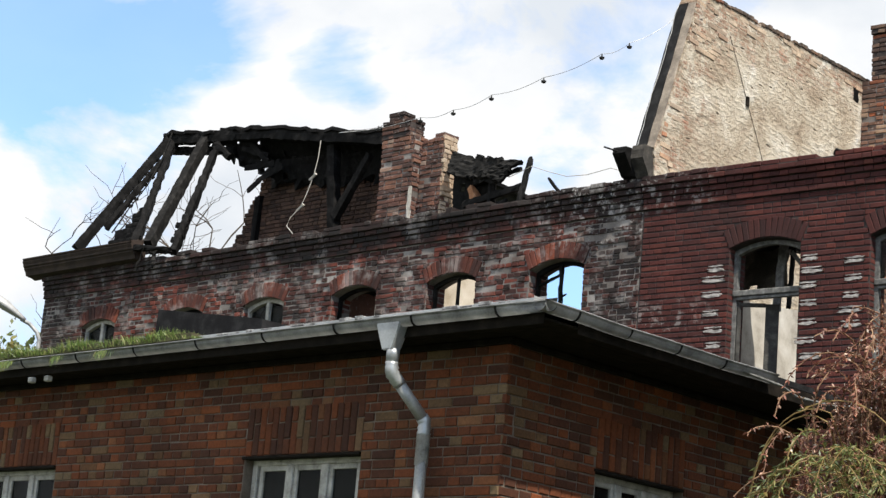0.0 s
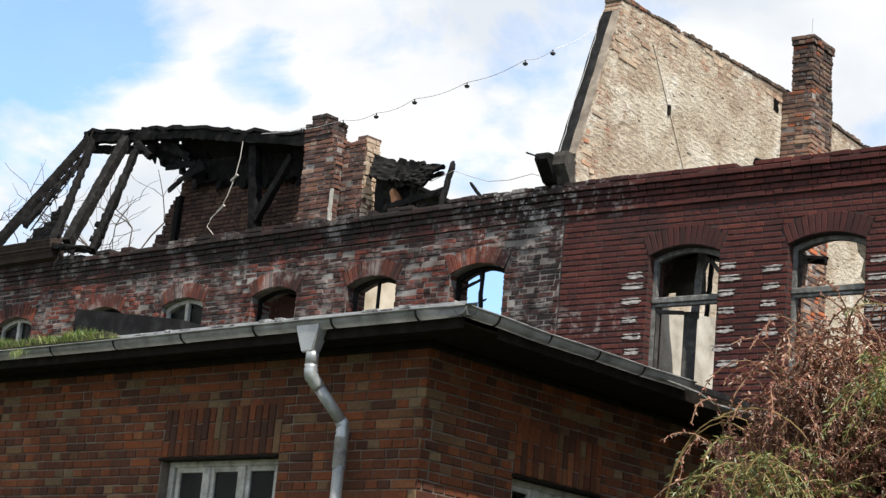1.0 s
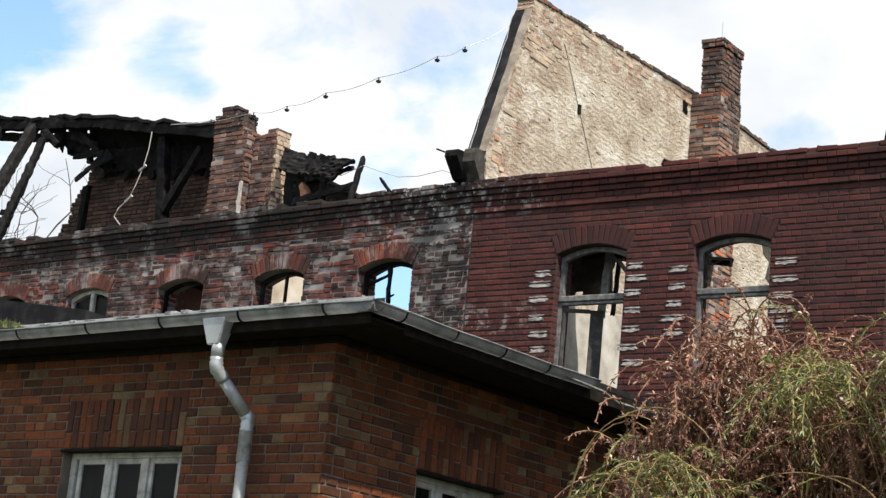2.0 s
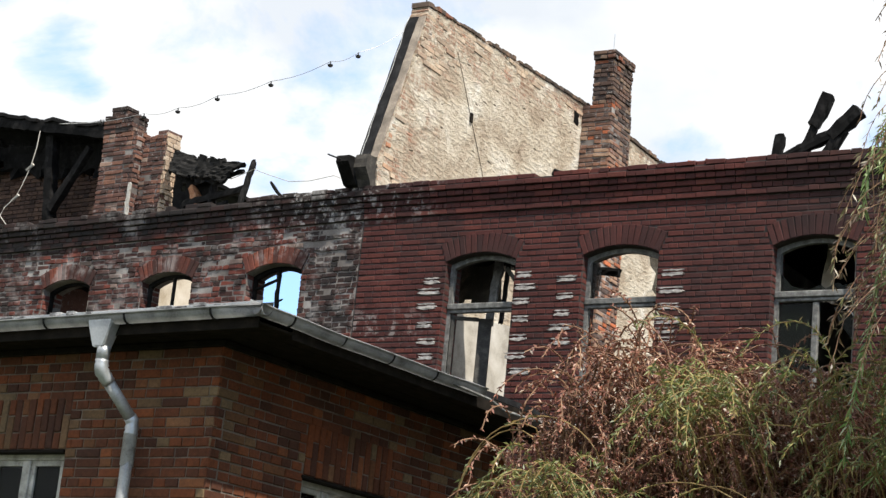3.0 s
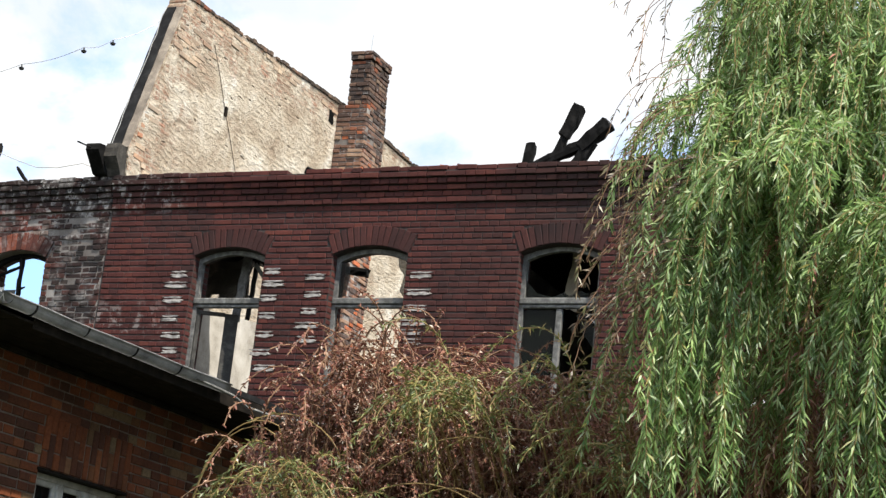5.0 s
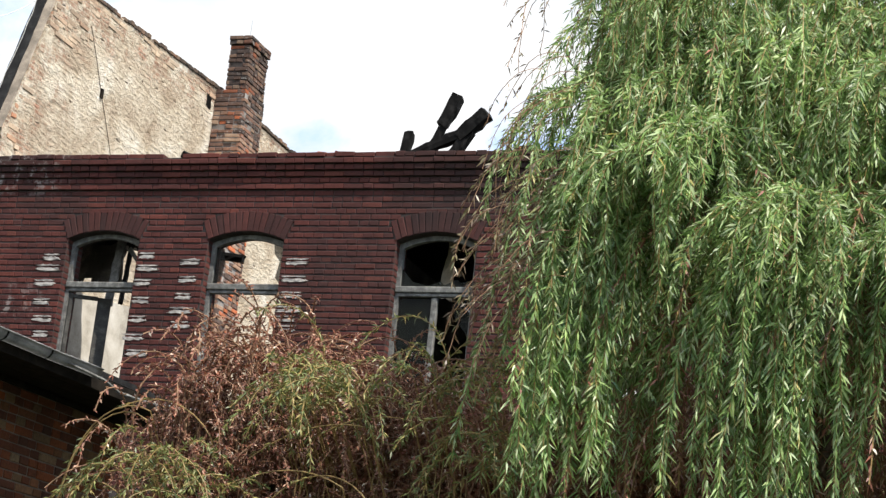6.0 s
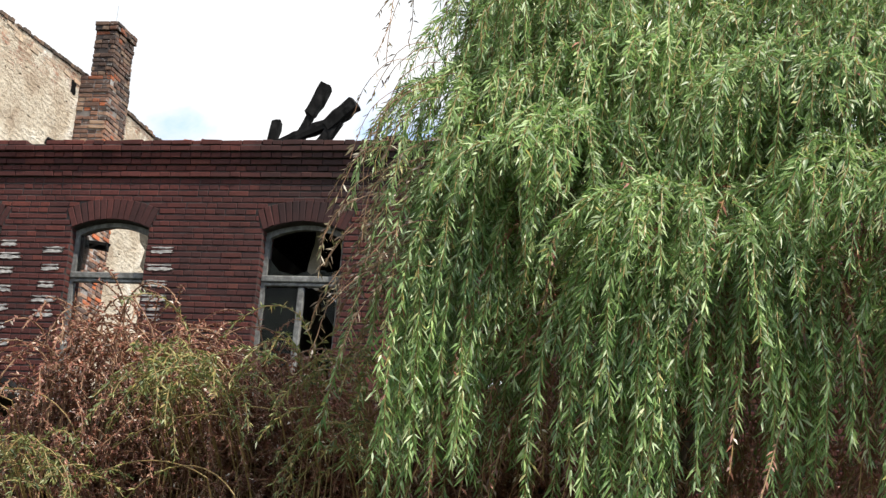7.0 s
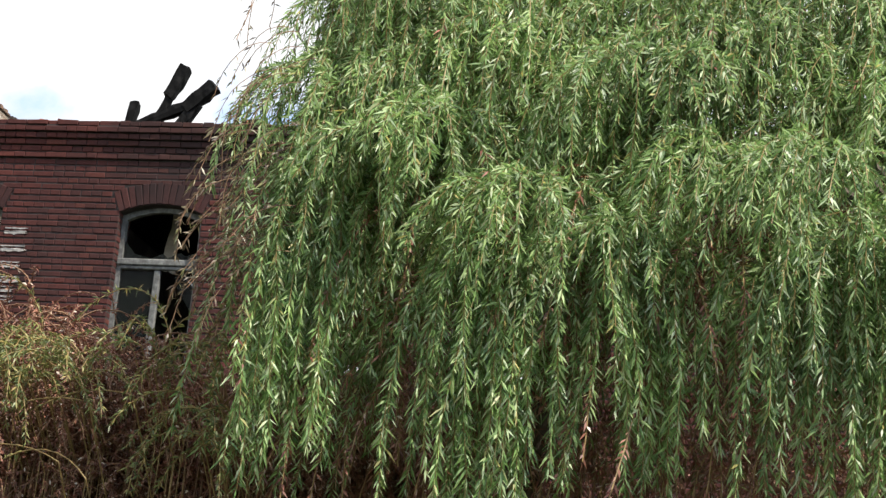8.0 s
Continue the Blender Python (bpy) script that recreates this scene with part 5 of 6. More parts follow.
pipe_part("elbow", [(-0.812, -0.43, 4.205), (-0.812, -0.43, 4.185), (-0.81, -0.428, 4.165), e0 + Vector((0, 0, 0.012)), e0 + d * 0.02, e0 + d * 0.045, e0 + d * 0.065, e0 + d * 0.09, e0 + d * 0.115], [0.056, 0.050, 0.057, 0.051, 0.058, 0.051, 0.057, 0.051, 0.055], 0, "folded elbow")
pipe_part("slant_pipe", [e0 + d * 0.10, e0 + d * 0.3, b - d * 0.02], 0.047, 0, "", zinc_dull)
pipe_part("elbow", [b - d * 0.04, b, b + Vector((0.004, 0, -0.035)), b + Vector((0.004, 0, -0.055)), b + Vector((0.004, 0, -0.075)), b + Vector((0.003, 0, -0.095)), b + Vector((0.003, 0, -0.12))], [0.052, 0.054, 0.049, 0.055, 0.049, 0.055, 0.05], 0, "folded elbow")
pipe_part("lower_pipe", [b + Vector((0.003, 0, -0.10)), b + Vector((0.002, 0, -0.4)), (-0.735, -0.10, 2.6), (-0.735, -0.10, 0.0)], 0.046, 0, "", zinc_dull)
bm = bmesh.new()
rows = []
for i in range(7):
    z = 3.69 - i * 0.035
    rows.append([bm.verts.new((-0.733 + math.cos(t) * 0.053, -0.10 + math.sin(t) * 0.053, z - (0.03 * math.sin(t * 1.5 + 1) if i == 6 else 0))) for t in [k * math.tau / 16 for k in range(16)]])
for p, q in zip(rows, rows[1:]):
    for k in range(16):
        p0, p1 = p[k], p[(k + 1) % 16]
        bm.faces.new((p0, p1, q[(k + 1) % 16], q[k]))
bmesh.ops.solidify(bm, geom=bm.faces[:], thickness=0.003)
part("sleeve", bm, white_paint, pipe, "pale torn sleeve")
for z in (3.1, 1.4):
    bm = bmesh.new()
    tube(bm, [(-0.735, -0.06, z), (-0.735, 0.04, z)], 0.012, 6)
    tube(bm, [(-0.735 + math.cos(t) * 0.054, -0.10 + math.sin(t) * 0.054, z) for t in [k * math.tau / 12 for k in range(13)]], 0.007, 5)
    part("pipe_clip", bm, zinc_dull, pipe)


def shed_window(o, parent_wall, panes, name="window"):
    """A painted window with three lights, set back under its soldier course."""
    w = new(name)
    w.parent = shed
    w.matrix_basis = parent_wall.matrix_basis.copy()
    w["label"] = "white painted three-light window with dark panes"
    a, b, d, z0, z1 = o.u - o.w + 0.004, o.u + o.w - 0.004, 0.10, o.sill + 0.004, o.spring - 0.012
    bm = bmesh.new()
    for lo, hi in (((a, d, z0), (a + 0.06, d + 0.07, z1)), ((b - 0.06, d, z0), (b, d + 0.07, z1)), ((a + 0.06, d, z1 - 0.06), (b - 0.06, d + 0.07, z1)), ((a + 0.06, d, z0), (b - 0.06, d + 0.07, z0 + 0.07))):
        box(bm, lo, hi)
    part("window_frame", bevelled(bm, 0.006), white_paint, w)
    part("head_board", block((a - 0.03, -0.012, o.spring - 0.028), (b + 0.0, 0.09, o.spring - 0.004), 0.004), dark_timber, w, "dark drip board over the window")
    width = (b - a - 0.12) / panes
    for i in range(panes):
        p, q = a + 0.06 + i * width, a + 0.06 + (i + 1) * width
        if i:
            part("mullion", block((p - 0.035, d - 0.012, z0 + 0.07), (p + 0.035, d + 0.05, z1 - 0.06), 0.006), white_paint, w)
        s = bmesh.new()
        for lo, hi in (((p + 0.03, d + 0.01, z0 + 0.07), (p + 0.075, d + 0.05, z1 - 0.06)), ((q - 0.075, d + 0.01, z0 + 0.07), (q - 0.03, d + 0.05, z1 - 0.06)), ((p + 0.075, d + 0.01, z1 - 0.105), (q - 0.075, d + 0.05, z1 - 0.06)), ((p + 0.075, d + 0.01, z0 + 0.07), (q - 0.075, d + 0.05, z0 + 0.12))):
            box(s, lo, hi)
        part("casement", bevelled(s, 0.004), white_paint, w)
        g = shard("pane", [(p + 0.07, z0 + 0.1), (q - 0.07, z0 + 0.1), (q - 0.07, z1 - 0.1), (p + 0.07, z1 - 0.1)], d + 0.03, w)
    part("window_sill", block((a - 0.02, -0.05, o.sill - 0.05), (b + 0.02, 0.1, o.sill - 0.002), 0.008), zinc_dull, w)
    return w


for o in shed_windows:
    shed_window(o, south, 3)
for o in east_windows:
    shed_window(o, east, 3)
# an added partition backs the panes, the room's darkness put into its colour
room_shade = worn("room_shade_plaster", (0.05, 0.045, 0.04), (0.09, 0.08, 0.07), (0.14, 0.13, 0.11), 2, 0.9)
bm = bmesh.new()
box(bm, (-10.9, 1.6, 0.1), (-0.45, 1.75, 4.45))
part("partition", bm, room_shade, shed)
bm = bmesh.new()
box(bm, (-10.9, 4.0, 0.0), (-0.40, 4.2, 4.48))
part("wall", bm, mortar_shed, shed)
bm = bmesh.new()
box(bm, (-10.95, 0.40, 0.0), (-10.6, 4.0, 4.48))
part("wall", bm, mortar_shed, shed)
for x in (-5.72, -5.46):
    part("insulator", block((x, -0.42, 4.33), (x + 0.07, -0.36, 4.385), 0.01), white_paint, shed, "small white fitting under the eaves")
# felt-covered box lying on the roof
boxed = thing("roof_box", "black felt-covered roof box behind the gutter", "roof box", pose(SX, SY, 0))
v = [(-6.55, 1.6, 4.7), (-4.75, 1.6, 4.7), (-4.75, 2.4, 4.7), (-6.55, 2.4, 4.7), (-6.5, 1.6, 5.54), (-4.8, 1.6, 5.30), (-4.8, 2.4, 5.30), (-6.5, 2.4, 5.54)]
raw("body", v, [(3, 2, 1, 0), (4, 5, 6, 7), (0, 1, 5, 4), (1, 2, 6, 5), (2, 3, 7, 6), (3, 0, 4, 7)], felt, boxed)


# ---- plants ----
def leaf_shader(name, stops, gloss=0.45, through=0.25):
    """Leaves: a tone for each leaf, a soft sheen and some light passing through."""
    m = bpy.data.materials.new(name)
    m.use_nodes = True
    nt = m.node_tree
    b = nt.nodes["Principled BSDF"]
    geo = nt.nodes.new("ShaderNodeNewGeometry")
    r = ramp_node(nt, stops)
    nt.links.new(geo.outputs["Random Per Island"], r.inputs["Fac"])
    n = noise_node(nt, geo.outputs["Position"], 1.1, 4)
    t = ramp_node(nt, [(0.3, (0.7, 0.72, 0.75)), (0.7, (1.25, 1.22, 1.1))])
    nt.links.new(n.outputs["Fac"], t.inputs["Fac"])
    col = mix_node(nt, r.outputs["Color"], t.outputs["Color"], 0.8, "MULTIPLY")
    nt.links.new(col, b.inputs["Base Color"])
    b.inputs["Roughness"].default_value, b.inputs["Specular IOR Level"].default_value = gloss, 0.75
    tr = nt.nodes.new("ShaderNodeBsdfTranslucent")
    nt.links.new(col, tr.inputs["Color"])
    mix = nt.nodes.new("ShaderNodeMixShader")
    mix.inputs["Fac"].default_value = through
    out = nt.nodes["Material Output"]
    nt.links.new(b.outputs["BSDF"], mix.inputs[1])
    nt.links.new(tr.outputs["BSDF"], mix.inputs[2])
    nt.links.new(mix.outputs["Shader"], out.inputs["Surface"])
    return m


willow_leaf = leaf_shader("willow_leaf", [(0.0, (0.095, 0.185, 0.058)), (0.35, (0.21, 0.35, 0.11)), (0.65, (0.35, 0.49, 0.18)), (0.84, (0.48, 0.59, 0.32)), (0.95, (0.52, 0.59, 0.41)), (1.0, (0.58, 0.50, 0.16))], 0.46, 0.45)
fresh_leaf = leaf_shader("yellow_green_leaf", [(0.0, (0.07, 0.10, 0.035)), (0.5, (0.15, 0.19, 0.06)), (0.85, (0.26, 0.26, 0.085)), (1.0, (0.40, 0.30, 0.11))], 0.5, 0.3)
dry_leaf = leaf_shader("dry_leaf", [(0.0, (0.10, 0.036, 0.026)), (0.4, (0.20, 0.066, 0.042)), (0.75, (0.31, 0.12, 0.075)), (0.93, (0.42, 0.27, 0.19)), (1.0, (0.72, 0.64, 0.57))], 0.6, 0.15)
grass_leaf = leaf_shader("grass_blade", [(0.0, (0.06, 0.11, 0.02)), (0.5, (0.13, 0.21, 0.04)), (0.85, (0.22, 0.27, 0.07)), (1.0, (0.40, 0.36, 0.18))], 0.5, 0.3)
bark = worn("bark", (0.03, 0.023, 0.018), (0.07, 0.054, 0.04), (0.14, 0.115, 0.088), 14, 0.9, bump=0.8)
cane = worn("yellow_cane", (0.10, 0.06, 0.025), (0.22, 0.145, 0.055), (0.35, 0.26, 0.11), 12, 0.6)
brown_twig = worn("brown_twig", (0.10, 0.052, 0.033), (0.20, 0.11, 0.066), (0.36, 0.24, 0.14), 10, 0.8)


class Leaves:
    """Collects leaf blades: base, direction, length, width."""

    def __init__(self):
        self.p, self.d, self.l, self.w = [], [], [], []

    def add(self, p, d, length, width):
        self.p.append(p)
        self.d.append(d)
        self.l.append(length)
        self.w.append(width)

    def make(self, name, material, parent, seed, label=""):
        r = np.random.default_rng(seed)
        p, d = np.array(self.p, float), np.array(self.d, float)
        d /= np.linalg.norm(d, axis=1)[:, None] + 1e-9
        n = len(p)
        s = np.cross(d, r.normal(size=(n, 3)))
        s /= np.linalg.norm(s, axis=1)[:, None] + 1e-9
        up = np.cross(s, d)
        ln, wd = np.array(self.l)[:, None], np.array(self.w)[:, None]
        droop = np.array([0, 0, -1.0]) * ln * 0.12
        mid = p + d * ln * 0.45 + up * wd * 0.25
        v = np.stack([p, mid + s * wd / 2, p + d * ln + droop, mid - s * wd / 2], 1).reshape(-1, 3)
        me = bpy.data.meshes.new(name)
        me.vertices.add(4 * n)
        me.vertices.foreach_set("co", v.ravel())
        me.loops.add(4 * n)
        me.loops.foreach_set("vertex_index", np.arange(4 * n, dtype=np.int32))
        me.polygons.add(n)
        me.polygons.foreach_set("loop_start", np.arange(0, 4 * n, 4, dtype=np.int32))
        me.update(calc_edges=True)
        me.validate()
        me.materials.append(material)
        ob = new(name, me)
        ob.parent = parent
        if label:
            ob["label"] = label
        return ob


def polyline(p, d, length, droop, r, step=0.12, wander=0.12):
    """A twig that starts along d and is drawn down more and more."""
    pts, p, d = [Vector(p)], Vector(p), Vector(d).normalized()
    n = max(2, int(length / step))
    for i in range(n):
        d = (d + Vector((r.uniform(-wander, wander), r.uniform(-wander, wander), -droop))).normalized()
        p = p + d * (length / n)
        pts.append(p)
    return pts


def dress(leaves, pts, density, size, width, r, spread=0.8, start=0.0):
    """Sets leaves along a twig."""
    for i, (a, b) in enumerate(zip(pts, pts[1:])):
        if i / len(pts) < start:
            continue
        seg = b - a
        k = density * seg.length
        for _ in range(int(k) + (r.random() < k % 1)):
            side = Vector((r.gauss(0, 1), r.gauss(0, 1), r.gauss(0, 0.6))).normalized()
            d = seg.normalized() * (1 - spread * 0.4) + side * spread * r.uniform(0.4, 1.0)
            leaves.add(a.lerp(b, r.random()), d, size * r.uniform(0.6, 1.15), width * r.uniform(0.7, 1.2))


def frond(leaves, pts, gap, size, width, r, start=0.0):
    """Sets leaves on alternate sides of a hanging twig, pointing down along it."""
    turn, carry, n = r.uniform(0, math.tau), 0.0, 0
    for i, (a, b) in enumerate(zip(pts, pts[1:])):
        if i / len(pts) < start:
            continue
        seg = b - a
        d = seg.normalized()
        e = d.cross(Vector((0.9, 0.3, 0.2))).normalized()
        f = d.cross(e)
        while carry < seg.length:
            turn += math.pi + r.uniform(-0.7, 0.7)
            side = e * math.cos(turn) + f * math.sin(turn)
            leaves.add(a + d * carry, d * r.uniform(0.45, 1.0) + side * r.uniform(0.25, 0.8) + Vector((r.gauss(0, 0.15), r.gauss(0, 0.15), r.gauss(0, 0.15))), size * r.uniform(0.5, 1.25), width * r.uniform(0.7, 1.2))
            carry += gap * r.uniform(0.6, 1.4)
        carry -= seg.length


# the weeping willow
r = random.Random(5)
willow = thing("weeping_willow", "large green weeping willow with hanging leafy strands", "tree")
WX, WY = 0.5, 14.0
leaves, bare, withered = Leaves(), bmesh.new(), Leaves()
bm = bmesh.new()
tube(bm, [(WX, WY, 0), (WX - 0.05, WY, 1.2), (WX + 0.05, WY - 0.05, 2.6), (WX, WY, 3.8)], [0.42, 0.34, 0.30, 0.27], 14)
part("trunk", bm, bark, willow, "ridged grey-brown trunk")
bm = bmesh.new()
tube(bm, [(-2.75, 13.3, 0), (-2.85, 13.2, 1.6), (-2.95, 13.1, 3.0), (-2.8, 12.9, 4.2), (-2.4, 12.8, 5.4)], [0.22, 0.19, 0.17, 0.14, 0.08], 12)
part("trunk", bm, bark, willow, "slender dark second stem")


def cascade(tip, out, spread, count, longest, size, gap=0.017, back=0.8):
    """A drooping bough: strands that leave its arched end and hang down."""
    root = tip - out * back + Vector((0, 0, 0.12))
    for s in range(count):
        t = r.random() ** 0.7
        side = Vector((out.y, -out.x, 0)) * r.gauss(0, spread * (0.45 + 0.55 * t))
        p = root.lerp(tip, t) + side + Vector((0, 0, 0.22 * math.sin(t * math.pi) - abs(side.length) * 0.35 + r.uniform(-0.06, 0.06)))
        d = out * r.uniform(0.35, 1.0) + side * 1.6 + Vector((r.uniform(-0.3, 0.3), r.uniform(-0.3, 0.3), r.uniform(-0.1, 0.4)))
        pts = polyline(p, d, longest * r.uniform(0.35, 1.0), 0.34, r, 0.08, 0.13)
        tube(bare, pts[::2] + [pts[-1]], 0.003, 3, False)
        frond(leaves, pts, gap, size, size * 0.152, r)
        if r.random() < 0.02:
            frond(withered, pts, 0.05, size * 0.8, size * 0.15, r, 0.2)


# the inner crown
for k in range(190):
    a, q = r.uniform(0, math.tau), math.sqrt(r.uniform(0.06, 1.0))
    x, y = WX + 4.35 * q * math.cos(a), WY + 3.4 * q * math.sin(a)
    if (y > WY + 1.2 and r.random() < 0.75) or (x > 0.7 and r.random() < 0.9):
        continue
    z = 5.5 + 2.0 * r.random() ** 0.8 + 0.9 * (1 - q)
    out = Vector((math.cos(a), math.sin(a), 0))
    if r.random() < 0.3:
        bm = bmesh.new()
        hub = Vector((WX, WY, 3.7 + 0.5 * (z - 4)))
        tip = Vector((x, y, z))
        tube(bm, [hub, hub.lerp(tip, 0.5) + Vector((0, 0, 0.4)), tip - out * 0.5, tip], [0.06, 0.03, 0.014, 0.007], 6, False)
        part("limb", bm, bark, willow)
    cascade(Vector((x, y, z)), out, 0.28, r.randint(9, 13), 1.5, 0.092, 0.018)
# the outer tiers facing the yard
for k in range(105):
    x = r.uniform(-3.6, 0.4)
    z = r.uniform(5.05, 7.2)
    a = -math.pi / 2 + r.uniform(-0.8, 0.8)
    cascade(Vector((x, 10.75 + 0.28 * (z - 4.75) + r.uniform(0, 0.5), z)), Vector((math.cos(a), math.sin(a), 0)), 0.2, r.randint(7, 11), 1.15, 0.092, 0.0125)
for k in range(40):
    z = r.uniform(5.9, 7.4)
    a = -math.pi / 2 + r.uniform(-1.1, 0.5)
    cascade(Vector((r.uniform(-3.75, -2.3), 10.8 + r.uniform(0, 1.5), z)), Vector((math.cos(a), math.sin(a), 0)), 0.2, r.randint(8, 12), 1.3, 0.09, 0.014)
for k in range(16):
    cascade(Vector((r.uniform(-3.98, -3.65), r.uniform(10.7, 11.5), 5.6 + 0.11 * k)), Vector((r.uniform(-0.3, 0.1), -1, 0)).normalized(), 0.09, 12, 1.3, 0.086, 0.015, 0.4)
# shaded strands deep inside
for k in range(46):
    cascade(Vector((r.uniform(-3.7, 0.4), r.uniform(12.0, 13.0), r.uniform(4.7, 5.6))), Vector((r.uniform(-0.4, 0.4), -1, 0)).normalized(), 0.2, 8, 1.5, 0.095, 0.02)
# boughs that stand out, each with a domed head
for x, y, z, spread, count, longest in ((-3.05, 10.35, 5.42, 0.24, 44, 1.0), (-2.45, 10.4, 5.0, 0.30, 46, 0.9), (-3.85, 10.6, 5.85, 0.22, 36, 1.3), (-2.9, 10.9, 6.2, 0.28, 36, 1.1),
                                        (-1.95, 10.75, 5.95, 0.30, 40, 1.0), (-1.55, 10.6, 5.25, 0.32, 44, 0.9), (-0.9, 10.4, 5.15, 0.26, 46, 1.0), (-1.2, 11.0, 6.2, 0.3, 36, 1.0),
                                        (-0.4, 10.45, 4.75, 0.22, 40, 1.2), (-0.35, 10.9, 5.8, 0.3, 36, 1.0), (-2.0, 10.5, 4.75, 0.22, 34, 1.1)):
    cascade(Vector((x, y, z)), Vector((r.uniform(-0.4, 0.2), -1, 0)).normalized(), spread, count, longest, 0.094, 0.0105)
# long curtains that reach down in bunches, with dark gaps between them
for x, y, z, spread, count, longest in ((-3.84, 10.35, 5.2, 0.07, 38, 2.5), (-3.64, 10.5, 4.9, 0.06, 20, 2.1), (-3.98, 10.9, 4.8, 0.07, 16, 1.9), (-3.95, 11.2, 5.2, 0.12, 24, 2.3), (-2.98, 10.6, 4.7, 0.06, 12, 1.2), (-2.72, 10.45, 4.7, 0.08, 34, 2.2), (-2.46, 10.45, 4.6, 0.09, 36, 2.1),
                                        (-2.24, 10.55, 4.6, 0.04, 10, 1.5), (-1.88, 10.5, 4.7, 0.08, 24, 1.9), (-1.62, 10.55, 4.6, 0.05, 16, 1.8), (-1.36, 10.7, 4.5, 0.05, 10, 1.2), (-0.98, 10.5, 4.5, 0.08, 26, 1.9),
                                        (-0.70, 10.5, 4.5, 0.06, 20, 1.8), (-0.40, 10.5, 4.5, 0.09, 34, 2.0), (-0.08, 10.5, 4.5, 0.12, 34, 2.1)):
    cascade(Vector((x, y + 0.3, z)), Vector((r.uniform(-0.2, 0.2), -1, 0)).normalized(), spread, count, longest, 0.094, 0.0105, 0.3)
# the left flank, almost upright
for k in range(26):
    t = k / 25
    cascade(Vector((-3.64 + r.uniform(-0.1, 0.3), 10.7 + 1.6 * r.random(), 4.3 + 2.9 * t)), Vector((-0.5, -0.85, 0)), 0.10, 12, 1.3, 0.086, 0.016, 0.35)
# bare and withered strands hanging inside
for k in range(480):
    p = Vector((r.uniform(-3.9, 0.6), r.uniform(11.2, 13.2), r.uniform(3.5, 5.4)))
    pts = polyline(p, (r.uniform(-0.4, 0.4), -0.3, 0.2), r.uniform(0.9, 2.0), 0.3, r, 0.14, 0.12)
    tube(bare, pts, 0.0045, 3, False)
    frond(withered, pts, 0.022, 0.075, 0.015, r)
tagged(part("hanging_twig_mass", bare, cane, willow, "yellow-brown hanging twigs"), kind="stuff")
tagged(leaves.make("crown", willow_leaf, willow, 1, "narrow silvery green leaves"), kind="stuff")
tagged(withered.make("withered_leaves", dry_leaf, willow, 9, "brown withered leaves"), kind="stuff")

# sparse browned sprays at the willow's outer edge
spray, twigs = Leaves(), bmesh.new()
for k in range(74):
    high = k % 3 == 0
    z = r.uniform(5.6, 7.0) if high else r.uniform(4.5, 5.45)
    p = Vector((-3.95 + r.uniform(-0.15, 0.2), 10.5 + r.uniform(-0.3, 0.5), z))
    pts = polyline(p, (-1, -0.15, 0.3), r.uniform(0.45, 0.95), 0.32 if high else 0.24, r, 0.07, 0.2)
    tube(twigs, pts, 0.003, 3, False)
    dress(spray, pts, 26 if high else 46, 0.06, 0.012, r, 0.9, 0.3 if high else 0.0)
tagged(part("dry_twig_mass", twigs, brown_twig, willow), kind="stuff")
tagged(spray.make("dry_leaves", leaf_shader("browned_leaf", [(0.0, (0.08, 0.05, 0.035)), (0.5, (0.16, 0.11, 0.06)), (0.8, (0.22, 0.22, 0.10)), (1.0, (0.36, 0.28, 0.2))]), willow, 2, "sparse browned leaves"), kind="stuff")

# the dried thicket between the buildings
thicket = thing("dry_thicket", "dense thicket of brown dried stems and leaves", "shrub")
dry, stems = Leaves(), bmesh.new()


def top_of(x):
    pts = [(-7.8, 3.2), (-7.4, 3.4), (-7.15, 3.85), (-6.9, 4.2), (-6.45, 4.72), (-6.1, 4.52), (-5.9, 4.6), (-5.5, 4.36), (-5.0, 4.34), (-4.2, 4.4), (-3.0, 4.3), (0.6, 4.2)]
    for (a, b), (c, d) in zip(pts, pts[1:]):
        if a <= x <= c:
            return b + (d - b) * (x - a) / (c - a)
    return 3.6


for k in range(880):
    x = r.uniform(-6.8, -3.6) if k < 600 else r.uniform(-3.6, 0.5) if k < 760 else r.uniform(-7.2, -6.6)
    y = 10.9 + (x + 7.4) * 0.45 + r.uniform(-0.25, 1.1)
    y = min(y, 12.9) if x < -3.6 else r.uniform(12.9, 14.2)
    top = top_of(x) - abs(r.gauss(0, 0.42)) + 0.06
    base_p = Vector((x + r.uniform(-0.3, 0.3), y, 0.0))
    neck = Vector((x, y, top - 0.35))
    lean = Vector((r.uniform(-1 if x > -6.4 else -0.3, 1), r.uniform(-0.9, 0.4), 0))
    pts = [base_p, base_p.lerp(neck, 0.6)] + polyline(neck, lean * 0.5 + Vector((0, 0, 1)), r.uniform(0.4, 0.95), 0.28, r, 0.08, 0.2)
    tube(stems, pts, [0.012, 0.009] + [0.007 - 0.004 * i / len(pts) for i in range(len(pts) - 2)], 4, False)
    for s in range(r.randint(6, 9)):
        q = pts[r.randrange(2, len(pts))] - Vector((0, 0, r.random() * 1.15))
        tw = polyline(q, (r.uniform(-1 if x > -6.5 else -0.3, 1), r.uniform(-1, 0.6), r.uniform(-0.2, 0.8)), r.uniform(0.2, 0.55), 0.26, r, 0.06, 0.24)
        tube(stems, tw, 0.0035, 3, False)
        dress(dry, tw, 85, 0.040, 0.015, r, 1.0)
    dress(dry, pts[2:], 60, 0.040, 0.015, r, 1.0)
tagged(part("stem_mass", stems, brown_twig, thicket), kind="stuff")
tagged(dry.make("dried_leaves", dry_leaf, thicket, 3, "small red-brown dried leaves"), kind="stuff")

